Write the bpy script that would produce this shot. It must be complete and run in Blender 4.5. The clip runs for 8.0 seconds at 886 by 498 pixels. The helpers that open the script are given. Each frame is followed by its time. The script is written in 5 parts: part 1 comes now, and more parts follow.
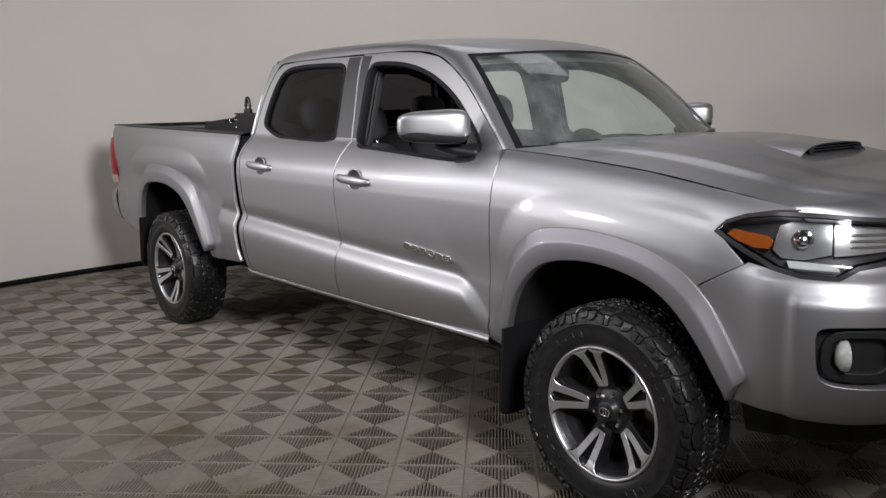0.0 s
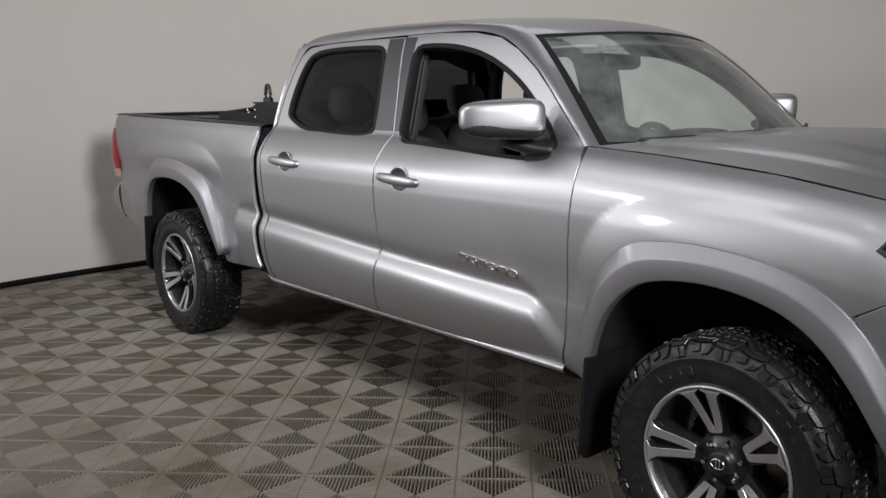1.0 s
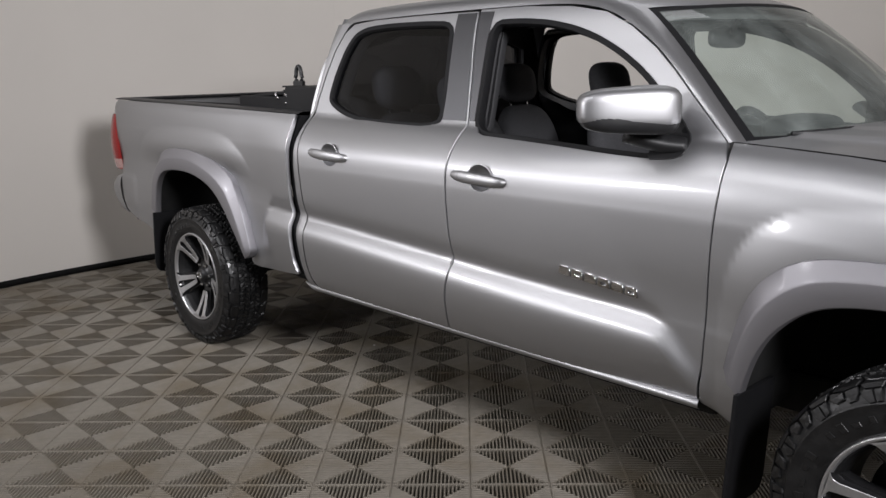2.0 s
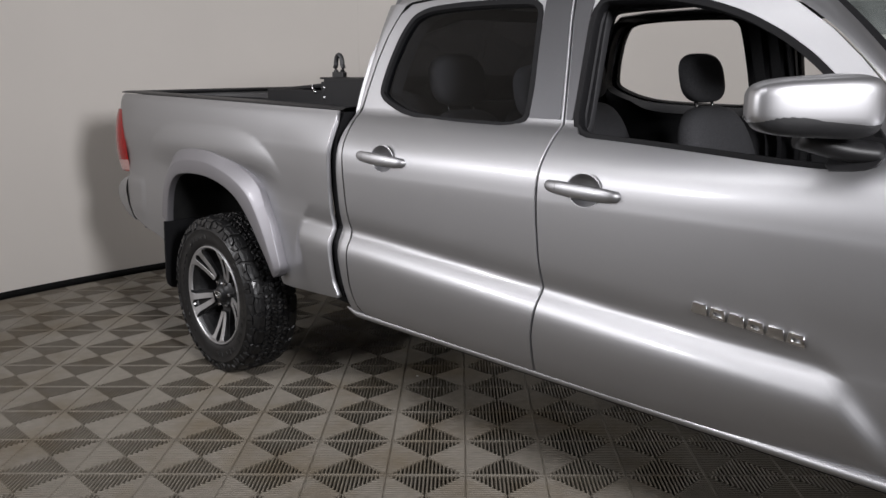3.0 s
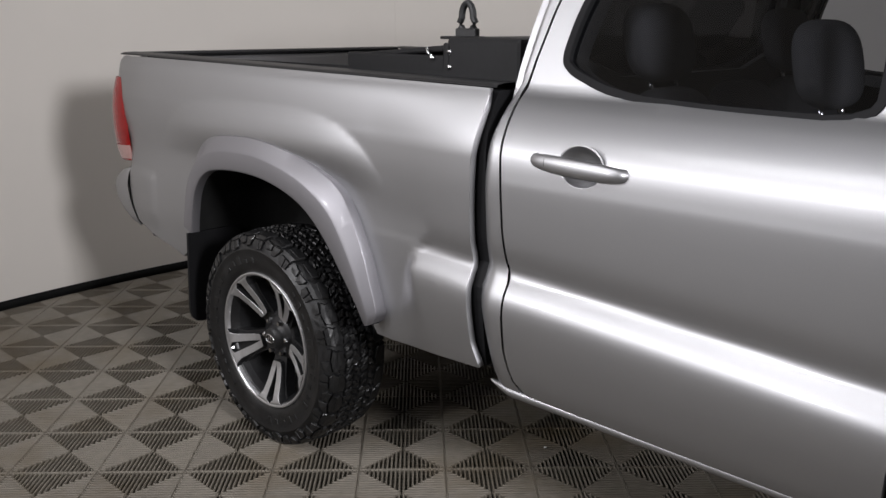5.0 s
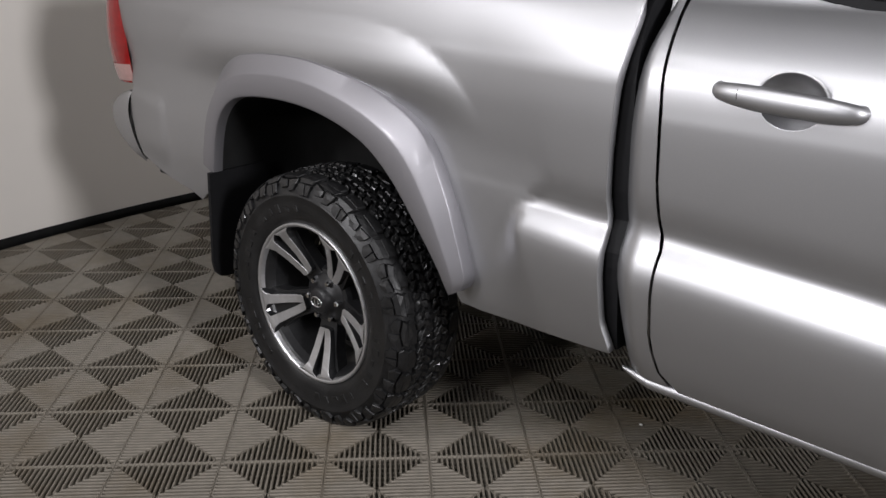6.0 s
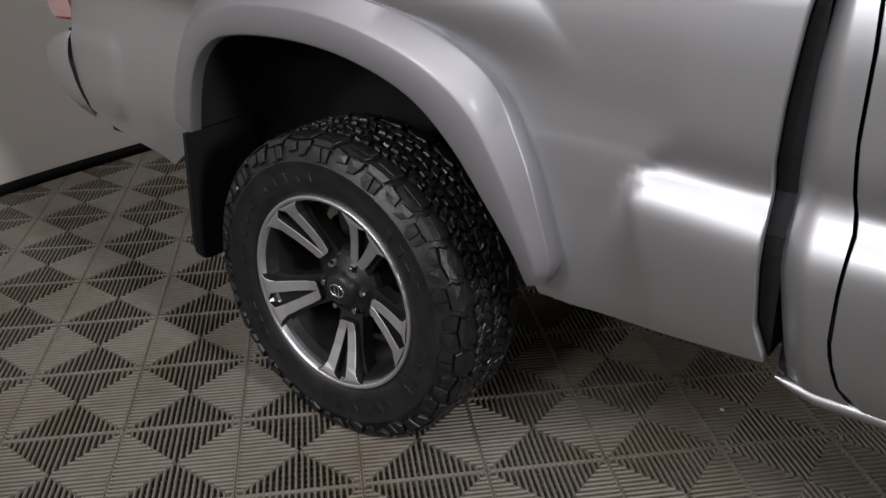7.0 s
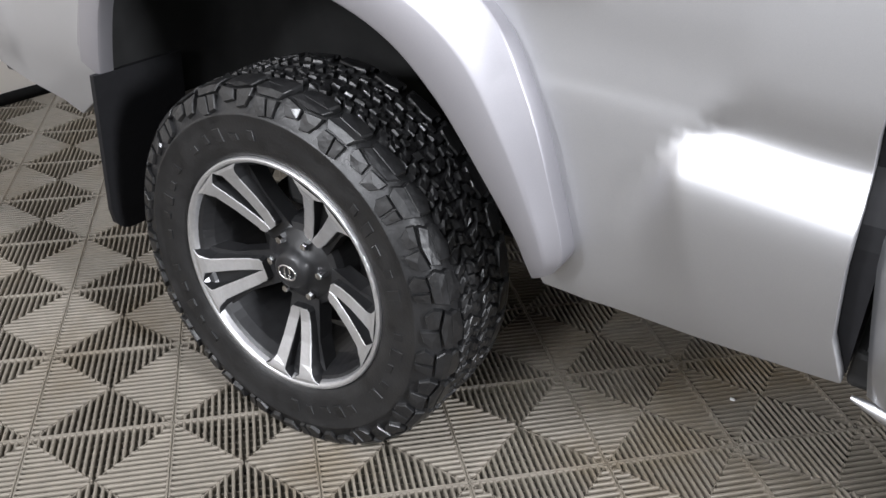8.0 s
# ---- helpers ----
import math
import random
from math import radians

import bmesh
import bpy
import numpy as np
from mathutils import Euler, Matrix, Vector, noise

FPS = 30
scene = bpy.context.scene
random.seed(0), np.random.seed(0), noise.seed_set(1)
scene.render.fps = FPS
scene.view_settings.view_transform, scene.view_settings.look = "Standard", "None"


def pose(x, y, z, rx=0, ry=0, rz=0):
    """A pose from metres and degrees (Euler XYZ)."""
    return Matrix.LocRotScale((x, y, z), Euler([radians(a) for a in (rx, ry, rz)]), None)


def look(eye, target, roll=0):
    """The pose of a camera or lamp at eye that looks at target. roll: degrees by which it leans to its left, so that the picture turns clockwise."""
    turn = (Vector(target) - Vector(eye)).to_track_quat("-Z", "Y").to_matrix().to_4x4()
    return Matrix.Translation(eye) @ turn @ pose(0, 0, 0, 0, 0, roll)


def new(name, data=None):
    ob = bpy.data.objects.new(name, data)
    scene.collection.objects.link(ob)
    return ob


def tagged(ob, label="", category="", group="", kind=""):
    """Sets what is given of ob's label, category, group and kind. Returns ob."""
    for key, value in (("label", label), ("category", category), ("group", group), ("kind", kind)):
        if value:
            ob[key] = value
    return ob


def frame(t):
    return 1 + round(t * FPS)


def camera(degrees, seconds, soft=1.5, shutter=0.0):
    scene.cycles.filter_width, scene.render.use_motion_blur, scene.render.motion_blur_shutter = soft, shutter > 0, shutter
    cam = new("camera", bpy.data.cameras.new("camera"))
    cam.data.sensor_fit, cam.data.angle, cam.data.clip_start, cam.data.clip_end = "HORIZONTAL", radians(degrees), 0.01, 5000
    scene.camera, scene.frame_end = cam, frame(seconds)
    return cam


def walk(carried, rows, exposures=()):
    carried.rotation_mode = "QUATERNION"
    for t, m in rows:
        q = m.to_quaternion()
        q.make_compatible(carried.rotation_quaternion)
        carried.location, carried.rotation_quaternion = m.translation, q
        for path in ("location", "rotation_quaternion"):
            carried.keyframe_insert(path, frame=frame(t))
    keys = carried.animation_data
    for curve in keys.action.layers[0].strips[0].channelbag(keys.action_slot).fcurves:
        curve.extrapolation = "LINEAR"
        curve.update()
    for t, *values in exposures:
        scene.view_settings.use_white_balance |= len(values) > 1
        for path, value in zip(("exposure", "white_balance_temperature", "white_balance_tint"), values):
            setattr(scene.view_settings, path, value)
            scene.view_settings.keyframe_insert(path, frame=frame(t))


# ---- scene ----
cam = camera(54.6, 8.0)
PATH = [
    (0, (5.361, -3.127, 1.444), (3.867, -1.842, 1.098), -0.9),
    (0.5, (5.06, -3.025, 1.428), (3.57, -1.737, 1.079), -1.1),
    (1, (4.809, -2.978, 1.432), (3.325, -1.687, 1.067), -0.5),
    (1.5, (4.489, -2.994, 1.442), (3.017, -1.695, 1.062), -1.0),
    (1.7, (4.35, -2.985, 1.473), (2.899, -1.671, 1.06), -1.1),
    (2.8, (3.696, -2.819, 1.446), (2.284, -1.468, 1.019), -0.8),
    (3, (3.554, -2.768, 1.427), (2.134, -1.424, 1.005), -0.3),
    (3.5, (3.25, -2.693, 1.424), (1.858, -1.328, 0.981), -0.4),
    (4, (2.939, -2.515, 1.423), (1.564, -1.135, 0.97), 0.6),
    (4.5, (2.625, -2.477, 1.404), (1.271, -1.082, 0.933), 0.8),
    (4.7, (2.492, -2.469, 1.411), (1.148, -1.067, 0.935), 0.5),
    (5.8, (1.869, -2.278, 1.374), (0.582, -0.898, 0.712), 0.4),
    (6, (1.74, -2.27, 1.357), (0.487, -0.875, 0.663), 0.6),
    (6.5, (1.444, -2.253, 1.342), (0.261, -0.822, 0.599), -0.5),
    (7, (1.221, -2.089, 1.296), (0.135, -0.645, 0.438), -0.2),
    (7.5, (1.081, -1.935, 1.255), (0.074, -0.472, 0.336), 0.9),
    (8, (0.966, -1.852, 1.211), (0.034, -0.386, 0.22), 1.7),
]
walk(cam, [(t, look(eye, target, roll)) for t, eye, target, roll in PATH],
     [(0.0, 0.06, 6500, 10), (3.0, 0.06, 6500, 10), (4.5, 0.12, 6500, 10), (6.0, 0.22, 6500, 10), (6.5, 0.42, 6480, 10), (7.0, 0.12, 6480, 10), (7.5, 0.68, 6350, 9), (8.0, 1.45, 6250, 8)])

# ---- light ----
world = bpy.data.worlds.new("world")
scene.world = world
world.use_nodes = True
world.node_tree.nodes["Background"].inputs[0].default_value = (0.9, 0.95, 1.0, 1)
world.node_tree.nodes["Background"].inputs[1].default_value = 0.03


def area(name, eye, target, size, power, colour=(1.0, 0.93, 0.86), size_y=None, shape="DISK", spread=180):
    data = bpy.data.lights.new(name, "AREA")
    data.shape, data.size, data.energy, data.color = shape, size, power, colour
    data.spread = radians(spread)
    if size_y:
        data.size_y = size_y
    ob = new(name, data)
    ob.matrix_world = look(eye, target)
    return ob


CEIL = 4.6
WHITE = (0.958, 0.95, 0.985)
area("ceiling_panel", (0.6, 1.7, CEIL - 0.06), (0.6, 1.6, 0.0), 4.0, 30, WHITE, size_y=1.0, shape="RECTANGLE")
area("side_strip", (0.9, -4.0, 4.2), (1.1, -0.7, 0.8), 4.6, 25, WHITE, size_y=1.0, shape="RECTANGLE", spread=90)
for x, y, aim in ((0.75, -4.2, 1.9), (-0.85, -3.8, 0.7)):
    area("round_lamp", (x, y, 2.0), (aim, -0.9, 1.3), 0.46, 13, WHITE, spread=110)
area("front_lamp", (5.9, -2.1, 2.6), (-2.2, -0.4, 1.5), 0.9, 76, WHITE, spread=112)


# ---- materials ----
def node(nt, kind, **values):
    n = nt.nodes.new("ShaderNode" + kind)
    for key, value in values.items():
        n.inputs[key.replace("_", " ")].default_value = value
    return n


def material(name, colour, rough=0.5, metal=0.0, coat=0.0, spread=0.0, scale=40.0, bump=0.0, bump_scale=200.0,
             edge=1.0, dirt=None, dirt_scale=3.0, dirt_amount=0.0, rough_spread=0.0, each=0.0, specular=0.5):
    """A surface with grain at one scale, patches at a larger one and fine relief."""
    m = bpy.data.materials.new(name)
    m.use_nodes = True
    nt = m.node_tree
    b = nt.nodes["Principled BSDF"]
    b.inputs["Roughness"].default_value = rough
    b.inputs["Metallic"].default_value = metal
    b.inputs["Coat Weight"].default_value = coat
    b.inputs["Coat Roughness"].default_value = 0.09
    b.inputs["Specular IOR Level"].default_value = specular
    b.inputs["Specular Tint"].default_value = (edge, edge, edge, 1)
    co = node(nt, "TexCoord").outputs["Object"]
    last = None
    if spread or each:
        n = node(nt, "TexNoise", Scale=scale, Detail=6.0)
        nt.links.new(co, n.inputs["Vector"])
        r = node(nt, "MapRange")
        r.inputs["To Min"].default_value, r.inputs["To Max"].default_value = 1 - spread, 1 + spread
        r.inputs["From Min"].default_value, r.inputs["From Max"].default_value = 0.3, 0.7
        nt.links.new(n.outputs["Fac"], r.inputs["Value"])
        value = r.outputs["Result"]
        if each:
            info = node(nt, "ObjectInfo")
            r2 = node(nt, "MapRange")
            r2.inputs["To Min"].default_value, r2.inputs["To Max"].default_value = 1 - each, 1 + each
            nt.links.new(info.outputs["Random"], r2.inputs["Value"])
            mul = nt.nodes.new("ShaderNodeMath")
            mul.operation = "MULTIPLY"
            nt.links.new(value, mul.inputs[0])
            nt.links.new(r2.outputs["Result"], mul.inputs[1])
            value = mul.outputs[0]
        sc = nt.nodes.new("ShaderNodeVectorMath")
        sc.operation = "SCALE"
        sc.inputs[0].default_value = colour
        nt.links.new(value, sc.inputs["Scale"])
        last = sc.outputs[0]
    if dirt_amount:
        n = node(nt, "TexNoise", Scale=dirt_scale, Detail=8.0, Roughness=0.65)
        geo = node(nt, "NewGeometry")
        nt.links.new(geo.outputs["Position"], n.inputs["Vector"])
        r = node(nt, "MapRange")
        r.inputs["From Min"].default_value, r.inputs["From Max"].default_value = 0.48, 0.72
        r.inputs["To Max"].default_value = dirt_amount
        nt.links.new(n.outputs["Fac"], r.inputs["Value"])
        mix = nt.nodes.new("ShaderNodeMix")
        mix.data_type = "RGBA"
        nt.links.new(r.outputs["Result"], mix.inputs["Factor"])
        if last:
            nt.links.new(last, mix.inputs["A"])
        else:
            mix.inputs["A"].default_value = (*colour, 1)
        mix.inputs["B"].default_value = (*dirt, 1)
        last = mix.outputs["Result"]
    if last:
        nt.links.new(last, b.inputs["Base Color"])
    else:
        b.inputs["Base Color"].default_value = (*colour, 1)
    if rough_spread:
        n = node(nt, "TexNoise", Scale=9.0, Detail=5.0)
        nt.links.new(co, n.inputs["Vector"])
        r = node(nt, "MapRange")
        r.inputs["To Min"].default_value, r.inputs["To Max"].default_value = rough - rough_spread, rough + rough_spread
        nt.links.new(n.outputs["Fac"], r.inputs["Value"])
        nt.links.new(r.outputs["Result"], b.inputs["Roughness"])
    if bump:
        n = node(nt, "TexNoise", Scale=bump_scale, Detail=4.0)
        nt.links.new(co, n.inputs["Vector"])
        bp = node(nt, "Bump", Strength=bump, Distance=0.002)
        nt.links.new(n.outputs["Fac"], bp.inputs["Height"])
        nt.links.new(bp.outputs["Normal"], b.inputs["Normal"])
    return m


def glass(name, tint, ior=1.45, haze=0.0):
    """A thin pane: it lets light of its tint through and mirrors at its surface."""
    m = bpy.data.materials.new(name)
    m.use_nodes = True
    nt = m.node_tree
    nt.nodes.remove(nt.nodes["Principled BSDF"])
    t, g = node(nt, "BsdfTransparent"), node(nt, "BsdfGlossy", Roughness=0.02)
    t.inputs["Color"].default_value = (*tint, 1)
    fr = node(nt, "Fresnel", IOR=ior)
    mix = nt.nodes.new("ShaderNodeMixShader")
    nt.links.new(fr.outputs[0], mix.inputs[0])
    nt.links.new(t.outputs[0], mix.inputs[1])
    nt.links.new(g.outputs[0], mix.inputs[2])
    last = mix.outputs[0]
    # a pale, patchy diffuse layer paints in the reflected haze on the pane
    if haze:
        n = node(nt, "TexNoise", Scale=5.0, Detail=7.0, Roughness=0.7)
        nt.links.new(node(nt, "TexCoord").outputs["Object"], n.inputs["Vector"])
        r = node(nt, "MapRange")
        r.inputs["From Min"].default_value, r.inputs["From Max"].default_value = 0.35, 0.7
        r.inputs["To Min"].default_value, r.inputs["To Max"].default_value = 0.4 * haze, 1.6 * haze
        nt.links.new(n.outputs["Fac"], r.inputs["Value"])
        d = node(nt, "BsdfDiffuse")
        d.inputs["Color"].default_value = (0.62, 0.68, 0.65, 1)
        film = nt.nodes.new("ShaderNodeMixShader")
        nt.links.new(r.outputs["Result"], film.inputs[0])
        nt.links.new(last, film.inputs[1])
        nt.links.new(d.outputs[0], film.inputs[2])
        last = film.outputs[0]
    nt.links.new(last, nt.nodes["Material Output"].inputs["Surface"])
    return m


M_WALL = material("matte_wall_paint", (0.81, 0.768, 0.715), 0.75, spread=0.02, scale=1.2, bump=0.08, bump_scale=60, rough_spread=0.08)
M_CEIL = material("dark_ceiling_paint", (0.14, 0.14, 0.14), 0.85, spread=0.03, scale=2)
# for the unseen stretch of wall, greyed so the truck's side mirrors something dark
M_UNSEEN = material("unseen_dark_wall", (0.26, 0.255, 0.25), 0.9, spread=0.2, scale=3, bump=0.3, bump_scale=30)
M_BASE = material("black_base_strip", (0.009, 0.009, 0.009), 0.85, spread=0.2, scale=20, specular=0.15)
M_TILE = material("grey_rib_plastic", (0.215, 0.192, 0.158), 0.5, spread=0.10, scale=25, bump=0.25, bump_scale=350,
                  dirt=(0.125, 0.088, 0.042), dirt_scale=2.1, dirt_amount=0.75, rough_spread=0.1, each=0.06)
M_UNDER = material("dark_subfloor", (0.02, 0.019, 0.018), 0.8, spread=0.3, scale=8)
M_PAINT = material("silver_metallic_paint", (0.46, 0.46, 0.472), 0.46, metal=0.95, coat=0.45, edge=0.4, spread=0.03, scale=900, bump=0.02, bump_scale=1500)
M_FLARE = material("silver_painted_plastic", (0.31, 0.303, 0.322), 0.50, metal=0.85, coat=0.1, spread=0.03, scale=900, bump=0.03, bump_scale=1200)
M_PILLAR = material("grey_pillar_applique", (0.085, 0.085, 0.09), 0.40, metal=0.7, coat=0.1, spread=0.05, scale=300)
M_BLACK = material("black_plastic", (0.014, 0.014, 0.015), 0.48, spread=0.2, scale=60, bump=0.15, bump_scale=500)
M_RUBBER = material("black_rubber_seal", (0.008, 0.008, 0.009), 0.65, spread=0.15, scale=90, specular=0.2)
M_DARK = material("underbody_black", (0.008, 0.008, 0.008), 0.75, spread=0.4, scale=14, bump=0.3, bump_scale=60)
M_TYRE = material("tyre_rubber", (0.010, 0.010, 0.0105), 0.42, spread=0.35, scale=35, bump=0.35, bump_scale=200, dirt=(0.032, 0.031, 0.030), dirt_scale=14, dirt_amount=0.25, rough_spread=0.22)
M_TREAD = material("wet_tread_rubber", (0.009, 0.009, 0.0095), 0.42, coat=0.12, spread=0.35, scale=60, bump=0.9, bump_scale=70, dirt=(0.03, 0.029, 0.028), dirt_scale=20, dirt_amount=0.25, rough_spread=0.16)
M_RIM = material("machined_aluminium", (0.64, 0.64, 0.65), 0.34, metal=0.85, spread=0.06, scale=120, rough_spread=0.06, bump=0.05, bump_scale=900)
M_RIMD = material("dark_wheel_paint", (0.016, 0.016, 0.017), 0.42, metal=0.2, coat=0.1, spread=0.15, scale=50)
M_CHROME = material("chrome", (0.75, 0.75, 0.76), 0.12, metal=1.0, spread=0.03, scale=90)
M_STEEL = material("worn_steel", (0.35, 0.34, 0.33), 0.35, metal=1.0, spread=0.2, scale=60)
M_SEAT = material("charcoal_seat_fabric", (0.065, 0.065, 0.070), 0.9, spread=0.3, scale=250, bump=0.4, bump_scale=700)
M_TRIM = material("dark_cabin_trim", (0.022, 0.022, 0.024), 0.6, spread=0.2, scale=120, bump=0.2, bump_scale=500)
M_LINER = material("grey_headliner", (0.12, 0.12, 0.12), 0.95, spread=0.1, scale=300)
M_RED = material("red_tail_lens", (0.25, 0.010, 0.010), 0.12, coat=0.8, spread=0.1, scale=60)
M_AMBER = material("amber_lens", (0.24, 0.055, 0.007), 0.15, coat=0.8, spread=0.12, scale=80)
M_LENSIN = material("lamp_reflector", (0.80, 0.81, 0.82), 0.22, metal=0.9, spread=0.05, scale=40)
M_FROST = material("frosted_lamp_lens", (0.45, 0.46, 0.44), 0.25, coat=0.6, spread=0.08, scale=80)
M_SPECK = material("white_scrap", (0.7, 0.7, 0.68), 0.7, spread=0.1, scale=90)
M_SMOKE = material("pale_red_lens", (0.42, 0.26, 0.24), 0.2, coat=0.6, spread=0.08, scale=80)
M_COVER = material("black_vinyl", (0.006, 0.006, 0.007), 0.55, spread=0.2, scale=60, bump=0.2, bump_scale=300, specular=0.3)
G_CLEAR = glass("clear_lens", (0.93, 0.94, 0.95))
# the windscreen's reflections are partly painted on as this pale film
G_SHIELD = glass("windscreen_glass", (0.72, 0.82, 0.77), haze=0.13)
G_BACK = glass("dark_back_glass", (0.05, 0.05, 0.052))
G_REAR = glass("tinted_window_glass", (0.27, 0.28, 0.30))


# ---- shaping helpers ----
def finish(me, mat, smooth=True):
    me.materials.append(mat)
    if smooth:
        me.polygons.foreach_set("use_smooth", [True] * len(me.polygons))
    me.update()
    return me


def link(name, me, parent=None, label=""):
    ob = new(name, me)
    ob.parent = parent
    if label:
        tagged(ob, label)
    return ob


def part(name, bm, mat, parent, label="", smooth=False):
    me = bpy.data.meshes.new(name)
    bmesh.ops.recalc_face_normals(bm, faces=bm.faces)
    bm.to_mesh(me)
    bm.free()
    return link(name, finish(me, mat, smooth), parent, label)


def raw(name, verts, faces, mat, parent=None, smooth=True, normals=None, label=""):
    me = bpy.data.meshes.new(name)
    me.from_pydata([tuple(v) for v in verts], [], faces)
    finish(me, mat, smooth)
    if normals is not None:
        me.normals_split_custom_set_from_vertices([tuple(n) for n in normals])
    return link(name, me, parent, label)


def thing(name, at, label, category, group="", kind=""):
    ob = new(name)
    ob.location = at
    ob.empty_display_size = 0.1
    return tagged(ob, label, category, group, kind)


def rounded(bm, size, at, bevel=0.01, seg=2, turn=None):
    """A box with rounded edges, added to bm."""
    got = bmesh.ops.create_cube(bm, size=1.0)["verts"]
    bmesh.ops.scale(bm, vec=size, verts=got)
    if bevel:
        edges = list({e for v in got for e in v.link_edges})
        out = bmesh.ops.bevel(bm, geom=edges, offset=bevel, segments=seg, affect="EDGES", profile=0.5)
        got = list({v for f in out["faces"] for v in f.verts} | {v for v in got if v.is_valid})
    m = Matrix.Translation(at) @ (turn.to_4x4() if turn else Matrix.Identity(4))
    bmesh.ops.transform(bm, matrix=m, verts=got)
    return got


def box_part(name, size, at, mat, parent, bevel=0.01, label="", turn=None, seg=2):
    bm = bmesh.new()
    rounded(bm, size, at, bevel, seg, turn)
    return part(name, bm, mat, parent, label, smooth=False)


def spline(points, n=12, closed=False):
    """A smooth line through points (Catmull-Rom), n steps between two of them."""
    p = [np.array(q, float) for q in points]
    out = []
    k = len(p)
    for i in range(k if closed else k - 1):
        a, b = p[i], p[(i + 1) % k]
        z = p[i - 1] if (closed or i > 0) else 2 * a - b
        c = p[(i + 2) % k] if (closed or i + 2 < k) else 2 * b - a
        for j in range(n):
            t = j / n
            out.append(0.5 * (2 * a + (b - z) * t + (2 * z - 5 * a + 4 * b - c) * t * t + (3 * a - z - 3 * b + c) * t ** 3))
    if not closed:
        out.append(p[-1])
    return out


def curve_of(pairs):
    """A smooth function through (argument, value) pairs."""
    line = np.array(spline(pairs, 16))
    order = np.argsort(line[:, 0])
    return lambda v: float(np.interp(v, line[order, 0], line[order, 1]))


def step(a, b, v):
    t = min(1.0, max(0.0, (v - a) / (b - a)))
    return t * t * (3 - 2 * t)


def grid(name, f, nu, nv, mat, parent=None, flip=False, label="", us=(0, 1), vs=(0, 1)):
    """A smooth sheet f(u, v)."""
    verts, faces = [], []
    for i in range(nu + 1):
        for j in range(nv + 1):
            verts.append(f(us[0] + (us[1] - us[0]) * i / nu, vs[0] + (vs[1] - vs[0]) * j / nv))
    for i in range(nu):
        for j in range(nv):
            q = (i * (nv + 1) + j, (i + 1) * (nv + 1) + j, (i + 1) * (nv + 1) + j + 1, i * (nv + 1) + j + 1)
            faces.append(q[::-1] if flip else q)
    return raw(name, verts, faces, mat, parent, label=label)


def lathe(bm, profile, n=64, at=(0, 0, 0)):
    """Turns a profile of (radius, y) about the y axis, added to bm."""
    rings = []
    for r, y in profile:
        rings.append([bm.verts.new((at[0] + r * math.cos(2 * math.pi * k / n), at[1] + y, at[2] + r * math.sin(2 * math.pi * k / n))) for k in range(n)])
    for a, b in zip(rings, rings[1:]):
        for k in range(n):
            bm.faces.new((a[k], a[(k + 1) % n], b[(k + 1) % n], b[k]))
    return rings


def tube(bm, line, radius, n=8, closed=False, flat=1.0):
    """A round bar along a line of points, added to bm."""
    p = [Vector(q) for q in line]
    rings = []
    for i, q in enumerate(p):
        a = p[i - 1] if (i or closed) else q
        b = p[(i + 1) % len(p)] if (i + 1 < len(p) or closed) else q
        d = (b - a).normalized()
        side = d.cross(Vector((0, 0, 1)))
        side = side.normalized() if side.length > 0.05 else Vector((0, 1, 0))
        up = side.cross(d)
        rings.append([bm.verts.new(q + radius * (math.cos(t) * side + flat * math.sin(t) * up)) for t in (2 * math.pi * k / n for k in range(n))])
    for i in range(len(p) if closed else len(p) - 1):
        a, b = rings[i], rings[(i + 1) % len(p)]
        for k in range(n):
            bm.faces.new((a[k], a[(k + 1) % n], b[(k + 1) % n], b[k]))
    if not closed:
        bm.faces.new(rings[0]), bm.faces.new(rings[-1])


from mathutils.geometry import delaunay_2d_cdt


def resample(line, gap):
    out = []
    for a, b in zip(line, line[1:] + line[:1]):
        a, b = np.array(a, float), np.array(b, float)
        n = max(1, int(math.ceil(np.linalg.norm(b - a) / gap)))
        out += [a + (b - a) * k / n for k in range(n)]
    return out


def chaikin(line, n=2):
    """The closed line with its corners rounded."""
    for _ in range(n):
        out = []
        for a, b in zip(line, line[1:] + line[:1]):
            out += [(0.8 * a[0] + 0.2 * b[0], 0.8 * a[1] + 0.2 * b[1]), (0.2 * a[0] + 0.8 * b[0], 0.2 * a[1] + 0.8 * b[1])]
        line = out
    return line


def signed_area(line):
    return 0.5 * sum(a[0] * b[1] - b[0] * a[1] for a, b in zip(line, line[1:] + line[:1]))


def inside(line, pts):
    pts = np.asarray(pts, float)
    hit = np.zeros(len(pts), bool)
    for a, b in zip(line, line[1:] + line[:1]):
        if a[1] == b[1]:
            continue
        c = ((a[1] > pts[:, 1]) != (b[1] > pts[:, 1])) & (pts[:, 0] < (b[0] - a[0]) * (pts[:, 1] - a[1]) / (b[1] - a[1]) + a[0])
        hit ^= c
    return hit


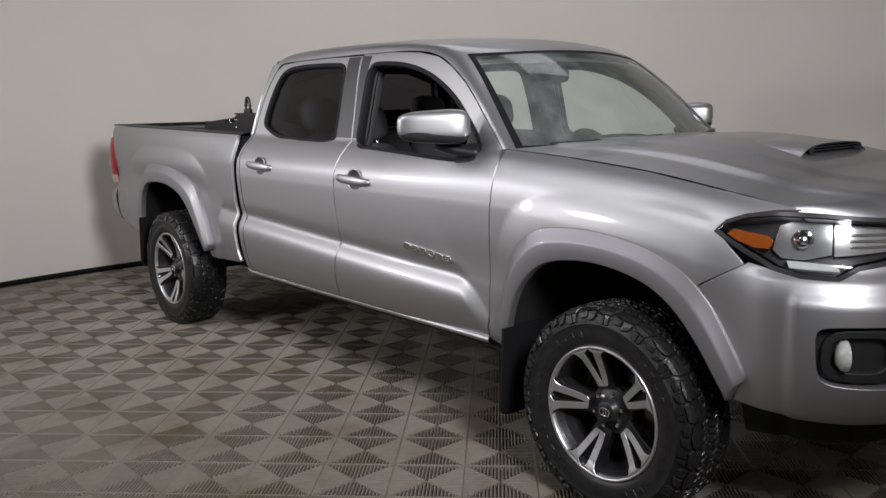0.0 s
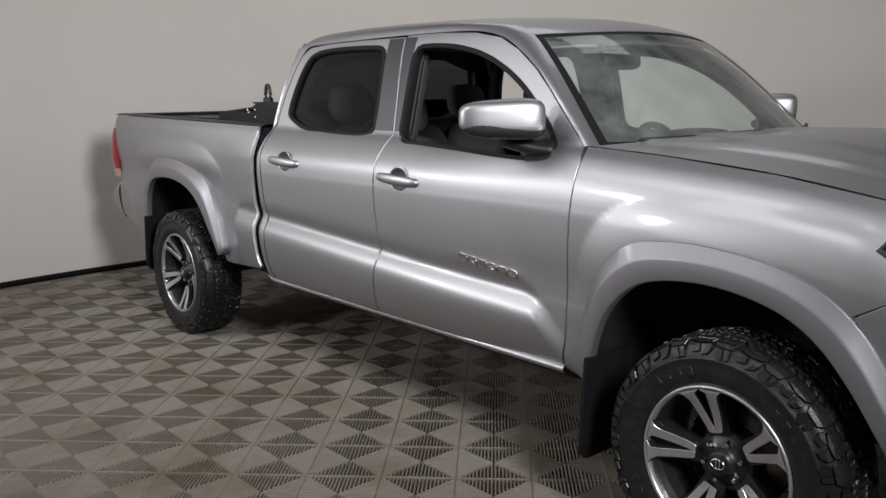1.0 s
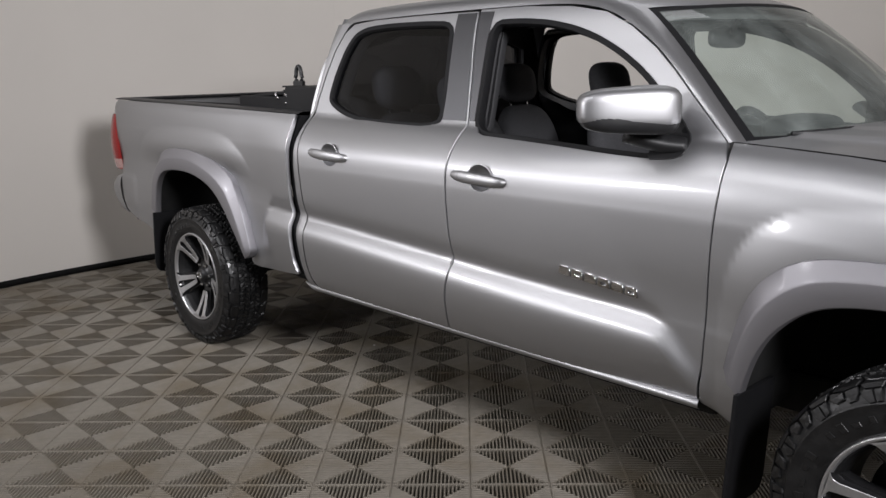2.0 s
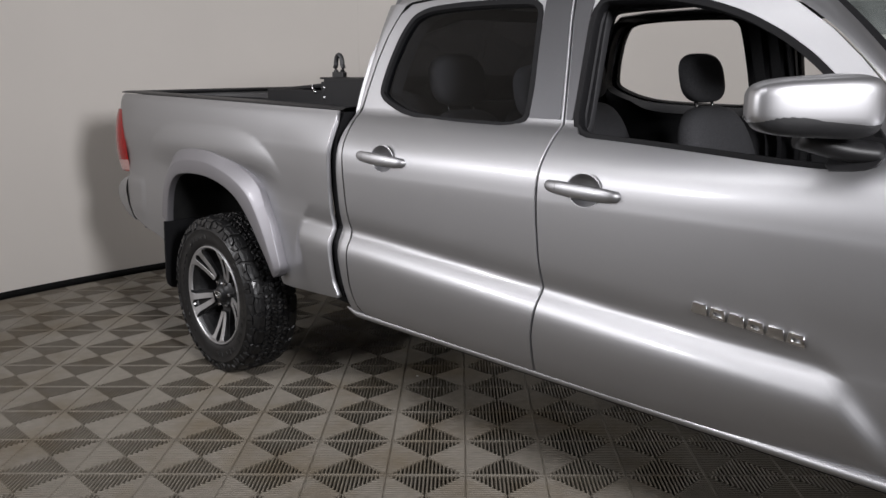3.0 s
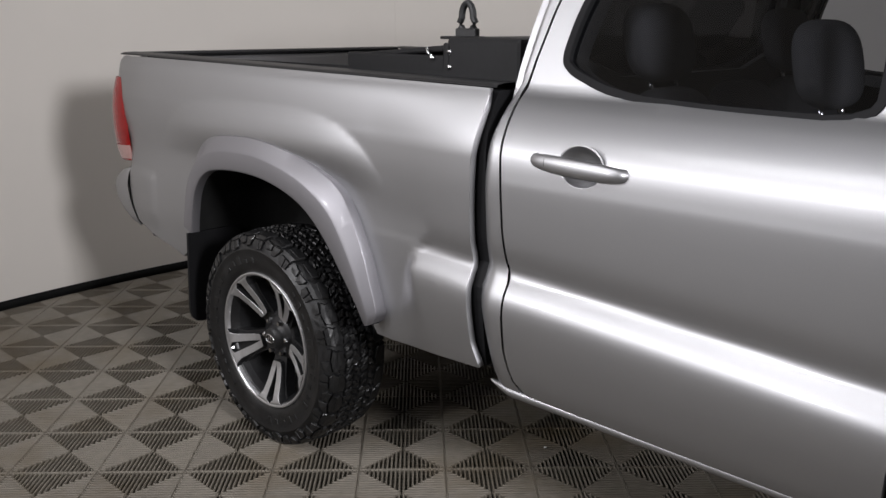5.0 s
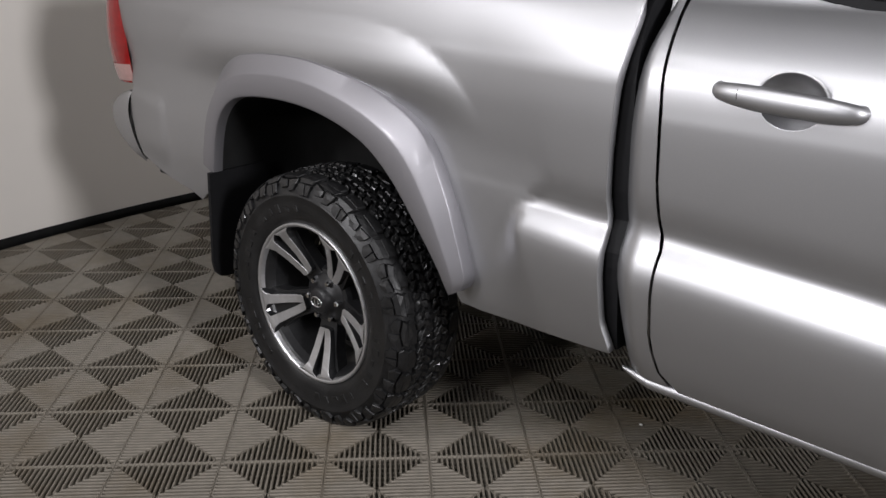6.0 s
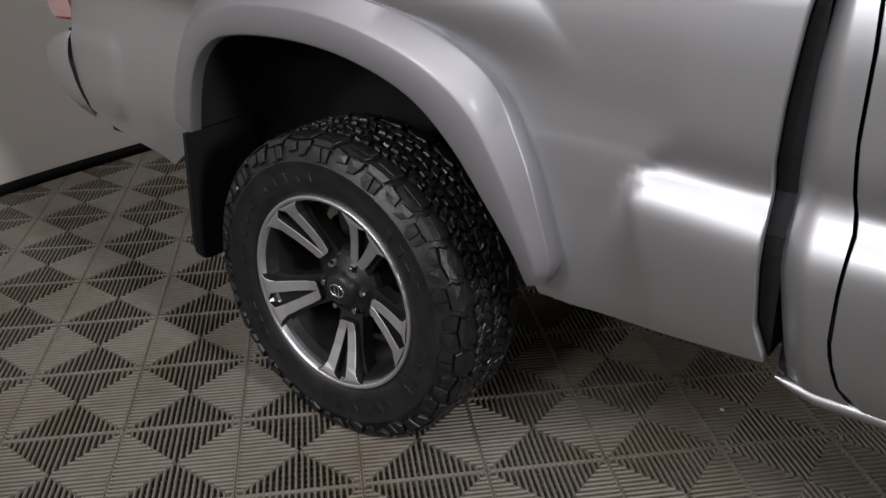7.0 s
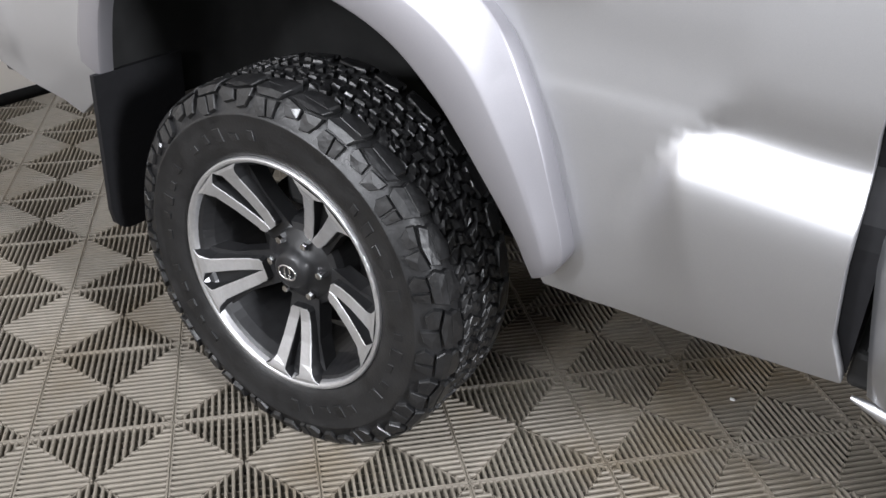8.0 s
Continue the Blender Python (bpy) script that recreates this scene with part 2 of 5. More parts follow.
def panel(name, outline, surf, mat, parent, holes=(), gap=0.03, rim=0.02, left=False, label="", shrink=0.002):
    """A sheet-metal panel: the outline, in the plane (u, v), laid on the surface surf(u, v), with turned-in edges."""
    loops = [resample(list(outline), gap)] + [resample(list(h), gap) for h in holes]
    loops = [l if (signed_area(l) > 0) == (i == 0) else l[::-1] for i, l in enumerate(loops)]
    pts, edges = [], []
    for l in loops:
        k = len(pts)
        pts += l
        edges += [(k + i, k + (i + 1) % len(l)) for i in range(len(l))]
    border = np.array(pts)
    lo, hi = border.min(0), border.max(0)
    g = np.array([(a, b) for a in np.arange(lo[0] + gap / 2, hi[0], gap) for b in np.arange(lo[1] + gap / 2, hi[1], gap)], float).reshape(-1, 2)
    ok = inside(loops[0], g)
    for l in loops[1:]:
        ok &= ~inside(l, g)
    g = g[ok]
    if len(g):
        d = np.min(((g[:, None, :] - border[None]) ** 2).sum(2), 1)
        pts += list(g[d > (0.45 * gap) ** 2])
    vs, _, fs, *_ = delaunay_2d_cdt([Vector(p) for p in pts], edges, [], 0, 1e-6)
    uv = np.array([tuple(v) for v in vs])
    mids = np.array([uv[list(f)].mean(0) for f in fs])
    ok = inside(loops[0], mids)
    for l in loops[1:]:
        ok &= ~inside(l, mids)
    faces = []
    for f, o in zip(fs, ok):
        if o:
            q = list(f)
            faces.append(q if signed_area([uv[i] for i in q]) > 0 else q[::-1])
    e = 0.010

    def both(p):
        c = np.array(surf(p[0], p[1]))
        du = np.array(surf(p[0] + e, p[1])) - np.array(surf(p[0] - e, p[1]))
        dv = np.array(surf(p[0], p[1] + e)) - np.array(surf(p[0], p[1] - e))
        n = np.cross(du, dv)
        return c, n / (np.linalg.norm(n) + 1e-12), du / (np.linalg.norm(du) + 1e-12), dv / (np.linalg.norm(dv) + 1e-12)

    verts, normals = [], []
    for p in uv:
        c, n, _, _ = both(p)
        verts.append(c), normals.append(n)
    for l in loops:
        k, m = len(verts), len(l)
        for i, p in enumerate(l):
            t = l[(i + 1) % m] - l[i - 1]
            t = t / (np.linalg.norm(t) + 1e-12)
            c, n, du, dv = both(p)
            out = du * t[1] - dv * t[0]
            out = out / (np.linalg.norm(out) + 1e-12)
            verts += [c, c + out * shrink - n * 0.003, c + out * shrink - n * rim]
            normals += [n, (out + 0.3 * n), out]
        for i in range(m):
            a, b = k + 3 * i, k + 3 * ((i + 1) % m)
            faces += [[a, a + 1, b + 1, b], [a + 1, a + 2, b + 2, b + 1]]
    verts, normals = np.array(verts), np.array(normals)
    normals /= np.linalg.norm(normals, axis=1)[:, None] + 1e-12
    if left:
        verts[:, 1] *= -1
        normals[:, 1] *= -1
        faces = [f[::-1] for f in faces]
    return raw(name, verts, faces, mat, parent, normals=normals, label=label)


# ---- room ----
def room_line(a):
    """The oval plan of the studio's wall."""
    ry = 4.5 if math.sin(a) > 0 else 5.6
    return 2.22 + 4.40 * math.cos(a), -0.2 + ry * math.sin(a)


def shell(a0, a1, n, z0, z1, inner, thick):
    """A curved piece of wall with thickness, between two angles of the plan."""
    verts, faces = [], []
    for i in range(n + 1):
        a = a0 + (a1 - a0) * i / n
        x, y = room_line(a)
        e = 1e-3
        x2, y2 = room_line(a + e)
        d = Vector((y2 - y, x - x2, 0)).normalized()
        for off in (inner, inner + thick):
            for z in (z0, z1):
                verts.append((x + d.x * off, y + d.y * off, z))
    for i in range(n):
        k = 4 * i
        faces += [(k, k + 4, k + 5, k + 1), (k + 2, k + 3, k + 7, k + 6), (k, k + 2, k + 6, k + 4), (k + 1, k + 5, k + 7, k + 3)]
    faces += [(0, 1, 3, 2), (4 * n, 4 * n + 2, 4 * n + 3, 4 * n + 1)]
    return verts, faces


SEAMS = [radians(d) for d in (8, 158.2, 194.5, 250, 290, 328, 368)]
wall = thing("wall_round", (0, 0, 0), "seamless warm grey rounded studio wall", "wall", kind="structure")
for a0, a1 in zip(SEAMS, SEAMS[1:]):
    # panels out of view are made darker to shape reflections in the paint
    dark = radians(249) < a0 < radians(320)
    piece = raw("panel", *shell(a0 + 0.00008, a1 - 0.00008, 72, 0.0, CEIL, 0.0, 0.1), M_UNSEEN if dark else M_WALL, wall)
    piece.modifiers.new("edge", "EDGE_SPLIT").split_angle = radians(40)
tagged(raw("baseboard", *shell(0.01, 2 * math.pi + 0.01, 160, 0.0, 0.045, -0.012, 0.010), M_BASE), "narrow black strip along the foot of the wall", "baseboard", kind="structure")
bm = bmesh.new()
ring = [bm.verts.new((*room_line(2 * math.pi * k / 96), CEIL)) for k in range(96)]
bm.faces.new(ring)
got = bmesh.ops.extrude_face_region(bm, geom=bm.faces[:])
bmesh.ops.translate(bm, vec=(0, 0, 0.1), verts=[v for v in got["geom"] if isinstance(v, bmesh.types.BMVert)])
tagged(part("ceiling", bm, M_CEIL, None), "plain dark studio ceiling", "ceiling", kind="structure")

floor = thing("floor", (0, 0, 0), "floor of grey ribbed plastic tiles in a diamond pattern", "floor", kind="structure")
bm = bmesh.new()
bm.faces.new([bm.verts.new((2.22 + (4.75 * math.cos(t)), -0.5 + 5.6 * math.sin(t), -0.030)) for t in (2 * math.pi * k / 64 for k in range(64))])
got = bmesh.ops.extrude_face_region(bm, geom=bm.faces[:])
bmesh.ops.translate(bm, vec=(0, 0, -0.1), verts=[v for v in got["geom"] if isinstance(v, bmesh.types.BMVert)])
part("base_slab", bm, M_UNDER, floor, "dark base under the tiles")

# ---- the truck ----
truck = thing("pickup_truck", (0, 0, 0), "silver four-door pickup truck parked on the tiled floor", "truck")

low_bulge = curve_of([(0.40, 0.76), (0.46, 0.790), (0.49, 0.810), (0.54, 0.827), (0.62, 0.841), (0.68, 0.8475), (0.715, 0.849), (0.738, 0.8470), (0.755, 0.8415), (0.770, 0.8335), (0.781, 0.8270), (0.787, 0.8225), (0.793, 0.8180), (0.80, 0.8150), (0.81, 0.8140), (0.825, 0.8165), (0.845, 0.8218), (0.865, 0.8258), (0.89, 0.829), (0.96, 0.835), (1.05, 0.842), (1.15, 0.846), (1.3, 0.847)])
low_plain = curve_of([(0.40, 0.77), (0.46, 0.797), (0.52, 0.812), (0.60, 0.818), (0.70, 0.820), (0.793, 0.8232), (0.82, 0.823), (0.88, 0.826), (0.96, 0.834), (1.05, 0.842), (1.15, 0.846), (1.3, 0.847)])
low_rear = curve_of([(0.40, 0.79), (0.46, 0.815), (0.52, 0.832), (0.60, 0.838), (0.70, 0.836), (0.80, 0.830), (0.88, 0.830), (0.96, 0.836), (1.05, 0.844), (1.15, 0.847), (1.3, 0.847)])
roll_cab = curve_of([(-0.05, -0.14), (0.0, -0.095), (0.03, -0.063), (0.07, -0.036), (0.11, -0.018), (0.15, -0.008), (0.20, -0.002), (0.26, 0.0), (0.6, 0.0), (0.9, 0.0)])
roll_bed = curve_of([(-0.05, -0.045), (0.0, -0.034), (0.015, -0.024), (0.04, -0.015), (0.08, -0.008), (0.14, -0.002), (0.2, 0.0), (0.6, 0.0)])
upper = curve_of([(1.20, 0.765), (1.25, 0.752), (1.35, 0.727), (1.45, 0.702), (1.55, 0.675), (1.62, 0.650), (1.66, 0.630), (1.70, 0.602), (1.73, 0.57)])
top_line = curve_of([(-1.3, 1.285), (-0.8, 1.282), (0.0, 1.270), (0.9, 1.258), (1.2, 1.252), (2.0, 1.252), (2.9, 1.246), (3.1, 1.240), (3.3, 1.228), (3.65, 1.196), (3.95, 1.150), (4.15, 1.112), (4.4, 1.09)])


# where the ledge along the side begins on the bed, by height
tip = curve_of([(0.40, 0.545), (0.50, 0.560), (0.60, 0.580), (0.68, 0.602), (0.74, 0.624), (0.785, 0.646), (0.815, 0.670), (0.84, 0.690), (0.88, 0.705), (1.30, 0.72)])


def width(x, z):
    """Half the truck's width at a place along it and a height."""
    top = top_line(x)
    if z > top and 0.93 < x < 3.05:
        return upper(z + (1.252 - top))
    lift = (0.05 * (x - 1.5) + 0.015 + 0.007 * (1 - step(0.8, 1.2, x))) * step(0.5, 0.66, z) * (1 - step(0.86, 1.1, z))
    ledge = step(0.0, 0.05 + 0.7 * max(0.0, 0.76 - z), x - tip(z)) * (1 - step(-0.01, 0.075, x - (2.755 + 0.80 * (0.752 - z))))
    ledge *= 0.85 + 0.15 * step(0.80, 1.0, x)
    zz = z + lift
    plain = low_plain(zz) if x > -0.3 else low_rear(zz) + (low_plain(zz) - low_rear(zz)) * step(-0.5, -0.3, x)
    w = plain + ledge * (low_bulge(zz) - plain)
    w += 0.007 * (1 - step(-0.79, -0.735, x)) * (1 - step(0.815, 0.86, z)) * step(0.60, 0.70, z)
    cab = step(0.934, 0.95, x)
    w += 0.022 * step(0.50, 0.93, x) * (1 - step(2.2, 2.97, x)) * step(0.0, 0.16, top - z)
    w += cab * roll_cab(top - z) + (1 - cab) * roll_bed(top - z)
    for cx, rx, rz, up in ((-0.06, 0.652, 0.672, 0.024), (3.56, 0.55, 0.625, 0.019)):
        r = (abs((x - cx) / rx) ** 4 + abs((z - 0.47) / rz) ** 4) ** 0.25
        roll = min(1.0, max(0.0, (r - 0.78) / 0.24))
        w += up * (1 - roll * roll) * (step(0.93, 1.08, z) if x < 1 else 1.0)
    w -= 0.045 * max(0.0, (x - 3.9) / 0.3) ** 2 if x > 3.9 else 0.0
    w -= 0.05 * max(0.0, (-0.75 - x) / 0.35) ** 2 if x < -0.75 else 0.0
    return w


def glazing(off=0.0):
    return lambda x, z: (x, -(upper(z + (1.252 - top_line(x))) + off), z)


def skin(off=0.0):
    return lambda x, z: (x, -(width(x, z) + off), z)


def arch(points, n=6):
    return [tuple(p) for p in spline(points, n)]


REAR_ARCH_IN = arch([(-0.470, 0.56), (-0.460, 0.660), (-0.412, 0.815), (-0.335, 0.895), (-0.225, 0.925), (-0.06, 0.932), (0.09, 0.914), (0.225, 0.868), (0.322, 0.792), (0.405, 0.690), (0.462, 0.612), (0.482, 0.572), (0.494, 0.545)])
REAR_ARCH_OUT = arch([(-0.575, 0.56), (-0.55, 0.70), (-0.50, 0.86), (-0.42, 0.965), (-0.28, 1.033), (-0.05, 1.050), (0.12, 1.030), (0.27, 0.990), (0.391, 0.925), (0.463, 0.810), (0.512, 0.680), (0.537, 0.596), (0.526, 0.562)])
FRONT_ARCH_IN = arch([(3.085, 0.44), (3.10, 0.56), (3.14, 0.69), (3.20, 0.78), (3.295, 0.85), (3.43, 0.880), (3.58, 0.880), (3.73, 0.847), (3.84, 0.783), (3.93, 0.685), (3.995, 0.59), (4.02, 0.55), (4.03, 0.525)])
FRONT_ARCH_OUT = arch([(3.005, 0.47), (3.03, 0.62), (3.075, 0.79), (3.14, 0.898), (3.25, 0.970), (3.40, 0.992), (3.56, 0.988), (3.73, 0.960), (3.86, 0.904), (3.95, 0.825), (4.025, 0.715), (4.082, 0.612), (4.06, 0.578)])


def flare(inner, outer, left, parent):
    """A wheel-arch flare: a sloping outer facet, a crease, an upright band and a turned-in lip."""
    s = 1 if left else -1
    verts, faces = [], []
    rows = ((0.0, 0.0, -0.004), (0.0, 0.0, 0.0015), (0.018, 0.0, 0.0050), (0.36, 0.72, 0.0050), (0.42, 0.88, 0.0055), (0.47, 0.95, 0.0050), (0.90, 1.0, 0.0030), (0.97, 1.0, 0.0010), (1.0, 1.0, -0.004), (1.0, 1.0, -0.03))
    m = len(inner)
    for i, (a, b) in enumerate(zip(outer, inner)):
        k = i / (m - 1)
        lip = 0.862 + 0.018 * math.sin(math.pi * k) ** 0.8
        end = step(0.0, 0.30, k)
        for t, mix, up in rows:
            x, z = a[0] + (b[0] - a[0]) * t, a[1] + (b[1] - a[1]) * t
            body = width(a[0], a[1])
            body = body if up < 0 else body + max(0.0, 0.852 - body) * step(0.25, 0.6, k)
            base = body * (1 - mix) + lip * mix
            if up < 0.0049 or mix > 0:
                y = base + up
            else:
                y = base + 0.0015 + (up - 0.0015) * end
            verts.append((x, s * y, z))
    k = len(rows)
    for i in range(m - 1):
        for j in range(k - 1):
            q = (i * k + j, i * k + j + 1, (i + 1) * k + j + 1, (i + 1) * k + j)
            faces.append(q if left else q[::-1])
    for i in (0, m - 1):
        faces.append([i * k + j for j in range(k)])
    ob = raw("wheel_arch_flare", verts, faces, M_FLARE, parent, label="satin silver plastic wheel-arch flare")
    bev = ob.modifiers.new("edge", "EDGE_SPLIT")
    bev.split_angle = radians(34)
    return ob


DOOR_R = [(1.085, 0.5), (1.45, 0.497), (1.914, 0.495), (1.921, 0.62), (1.936, 0.7), (1.942, 0.77), (1.932, 0.86), (1.928, 0.97), (1.93, 1.09), (1.935, 1.2), (1.938, 1.25), (1.915, 1.45), (1.888, 1.652), (1.6, 1.653), (1.3, 1.648), (1.16, 1.636), (1.11, 1.6), (1.07, 1.53), (1.035, 1.44), (1.005, 1.33), (0.988, 1.245), (0.997, 1.15), (1.005, 1.05), (1.006, 0.92), (1.014, 0.84), (1.026, 0.785), (1.024, 0.7), (1.026, 0.61), (1.033, 0.575), (1.047, 0.535)]
DOOR_F = [(1.926, 0.495), (2.4, 0.494), (2.943, 0.492), (2.952, 0.6), (2.96, 0.727), (2.972, 0.954), (2.985, 1.108), (2.985, 1.2), (2.962, 1.244), (2.9, 1.3), (2.835, 1.362), (2.76, 1.436), (2.68, 1.505), (2.58, 1.572), (2.47, 1.622), (2.32, 1.648), (2.12, 1.658), (1.9, 1.658), (1.927, 1.45), (1.95, 1.25), (1.947, 1.2), (1.942, 1.09), (1.94, 0.97), (1.944, 0.86), (1.954, 0.77), (1.948, 0.7), (1.933, 0.62)]
WIN_R = [(1.800, 1.236), (1.802, 1.36), (1.790, 1.50), (1.776, 1.617), (1.60, 1.624), (1.40, 1.624), (1.26, 1.616), (1.19, 1.592), (1.145, 1.53), (1.105, 1.43), (1.086, 1.350), (1.088, 1.322), (1.115, 1.300), (1.20, 1.268), (1.30, 1.248), (1.50, 1.239)]
WIN_F = [(1.985, 1.222), (1.984, 1.40), (1.980, 1.612), (2.12, 1.612), (2.24, 1.602), (2.36, 1.578), (2.46, 1.545), (2.56, 1.497), (2.65, 1.440), (2.74, 1.364), (2.81, 1.295), (2.848, 1.245), (2.850, 1.212), (2.82, 1.196), (2.75, 1.187), (2.60, 1.192), (2.40, 1.204), (2.20, 1.214)]
WIN_R, WIN_F = chaikin(WIN_R), chaikin(WIN_F)
def wider(line, k):
    """The arch opening of a panel, hidden behind the lip of its flare."""
    cx = (line[0][0] + line[-1][0]) / 2
    return [(cx + (x - cx) * k, 0.5 + (z - 0.5) * k) for x, z in line]


BED = [(-0.951, 0.632), (-0.85, 0.606), (-0.752, 0.584), (-0.64, 0.566), (-0.585, 0.548), *wider(REAR_ARCH_IN[4:-4], 1.035), (0.470, 0.56), (0.480, 0.526), (0.490, 0.508), (0.56, 0.506), (0.66, 0.515), (0.80, 0.527), (0.928, 0.537), (0.905, 0.60), (0.897, 0.70), (0.896, 0.78), (0.890, 0.86), (0.893, 0.95), (0.905, 1.08), (0.920, 1.18), (0.930, 1.257), (0.40, 1.265), (-0.30, 1.275), (-0.80, 1.281), (-1.02, 1.281), (-1.045, 1.262), (-1.052, 1.20), (-1.052, 0.875), (-0.985, 0.868), (-0.996, 0.82), (-1.002, 0.765), (-0.978, 0.69)]
FENDER = [(2.955, 0.492), (3.09, 0.440), *wider(FRONT_ARCH_IN[4:-4], 1.03), (4.058, 0.60), (4.015, 0.70), (3.945, 0.81), (3.915, 0.868), (4.050, 0.947), (4.04, 0.96), (3.985, 1.012), (3.955, 1.045), (3.975, 1.072), (4.03, 1.094), (4.10, 1.108), (4.16, 1.110), (3.95, 1.148), (3.65, 1.194), (3.30, 1.226), (3.1, 1.238), (2.985, 1.243), (2.994, 1.20), (2.993, 1.108), (2.980, 0.954), (2.968, 0.727), (2.960, 0.60)]


def grown(line, d):
    """The line moved outwards by d."""
    m = len(line)
    turn = 1 if signed_area(line) > 0 else -1
    out = []
    for i, p in enumerate(line):
        t = np.array(line[(i + 1) % m]) - np.array(line[i - 1])
        t = t / np.linalg.norm(t)
        out.append((p[0] + turn * d * t[1], p[1] - turn * d * t[0]))
    return out


def handle(at_x, at_z, left, door):
    """A door handle: a bar on two feet over a round dish."""
    s = 1 if left else -1
    w = width(at_x, at_z)
    bm = bmesh.new()
    line = [(-0.134, -0.008), (-0.124, 0.010), (-0.088, 0.019), (-0.015, 0.023), (0.055, 0.019), (0.097, 0.010), (0.109, -0.008)]
    pts = spline([(at_x + u, s * (w + v), at_z + 0.002 - 0.045 * u) for u, v in line], 6)
    tube(bm, pts, 0.0115, 16, flat=1.85)
    for v in bm.verts:
        u = (v.co.x - at_x + 0.012) / 0.125
        thin = 1 - 0.38 * abs(u) ** 3
        mid = at_z + 0.002 - 0.045 * (v.co.x - at_x)
        v.co.z = mid + (v.co.z - mid) * thin
        v.co.y = s * max(abs(v.co.y), w - 0.02)
    bar = part("door_handle", bm, M_PAINT, door, "silver pull handle", smooth=True)
    bm = bmesh.new()
    cut = at_x - 0.086
    tube(bm, [(cut, s * (w + 0.0195 + 0.0108 * math.cos(t)), at_z + 0.0065 + 0.0166 * math.sin(t)) for t in np.linspace(-2.0, 2.0, 17)], 0.0009, 5)
    part("cap_joint", bm, M_RUBBER, bar)
    bm = bmesh.new()
    lathe(bm, [(0.0, 0.026), (0.026, 0.024), (0.044, 0.014), (0.054, 0.003), (0.0575, -0.0012), (0.0600, -0.0016), (0.0625, -0.0002)], 40)
    bmesh.ops.scale(bm, vec=(1.0, -s, 0.82), verts=bm.verts)
    bmesh.ops.translate(bm, vec=(at_x - 0.005, s * (w + 0.0005), at_z + 0.002), verts=bm.verts)
    part("handle_dish", bm, M_PAINT, door, smooth=True)


for left in (False, True):
    s = 1 if left else -1
    fine = 0.035 if left else 0.016
    panel("bed_side", BED, skin(), M_PAINT, truck, left=left, gap=fine)
    panel("front_fender", FENDER, skin(), M_PAINT, truck, left=left, gap=fine)
    flare(REAR_ARCH_IN[6:], REAR_ARCH_OUT[6:], left, truck)
    flare(FRONT_ARCH_IN[6:], FRONT_ARCH_OUT[6:], left, truck)
    for name, line, hole, pane_mat, hx, hz in (("rear_door", DOOR_R, WIN_R, G_REAR, 1.235, 1.100), ("front_door", DOOR_F, WIN_F, None, 2.114, 1.078)):
        door = panel(name, line, skin(), M_PAINT, truck, holes=[hole, [(hx - 0.005 + 0.057 * math.cos(t), hz + 0.002 + 0.0467 * math.sin(t)) for t in np.linspace(0, 2 * math.pi, 29)[:-1]]], left=left, gap=fine)
        panel("window_seal", grown(hole, 0.006), glazing(0.006), M_RUBBER, door, holes=[grown(hole, -0.009)], left=left, gap=0.03, rim=0.03)
        if not left and name == "rear_door":  # the other windows are wound down
            pane = panel("window_pane", grown(hole, 0.002), glazing(-0.012), pane_mat, door, left=left, gap=0.06, rim=0.004)
            pane.visible_shadow = False
        inner = [(1.03, 0.56), (1.88, 0.56), (1.88, 1.25), (1.86, 1.62), (1.2, 1.62), (1.06, 1.40), (1.02, 1.2)] if name == "rear_door" else [(1.96, 0.56), (2.92, 0.56), (2.95, 1.2), (2.84, 1.32), (2.5, 1.58), (2.2, 1.63), (1.93, 1.63), (1.96, 1.25)]
        panel("door_trim", inner, skin(-0.045), M_TRIM, door, holes=[grown(hole, 0.003)], left=left, gap=0.05, rim=0.05)
        handle(hx, hz, left, door)
    # grey covers on the door pillars
    panel("pillar_cover", [(1.810, 1.264), (1.932, 1.264), (1.912, 1.45), (1.886, 1.648), (1.788, 1.648), (1.800, 1.50), (1.811, 1.36)], skin(0.004), M_PILLAR, truck, left=left, rim=0.003, shrink=0.0)
    panel("pillar_cover", [(1.953, 1.264), (1.977, 1.264), (1.977, 1.40), (1.972, 1.648), (1.904, 1.650), (1.931, 1.45)], skin(0.004), M_PILLAR, truck, left=left, rim=0.003, shrink=0.0)
    panel("pillar_trim", [(1.84, 0.56), (2.00, 0.56), (2.00, 1.20), (1.985, 1.64), (1.79, 1.64), (1.815, 1.25)], skin(-0.055), M_TRIM, truck, left=left, gap=0.05, rim=0.02)
    # sill under the doors
    def sill(u, v):
        a = -math.pi * 0.5 + v * math.pi * 1.1
        r = 0.015 * (0.25 + 0.75 * step(0.0, 0.03, u))
        return (0.945 + 2.01 * u, s * (0.812 + r * math.cos(a)), 0.486 + 0.012 * (1 - step(0.0, 0.03, u)) + r * math.sin(a))
    grid("sill_strip", sill, 60, 8, M_PAINT, truck, flip=not left)
    box_part("sill_beam", (2.0, 0.09, 0.07), (1.98, s * 0.72, 0.470), M_DARK, truck, 0.02)
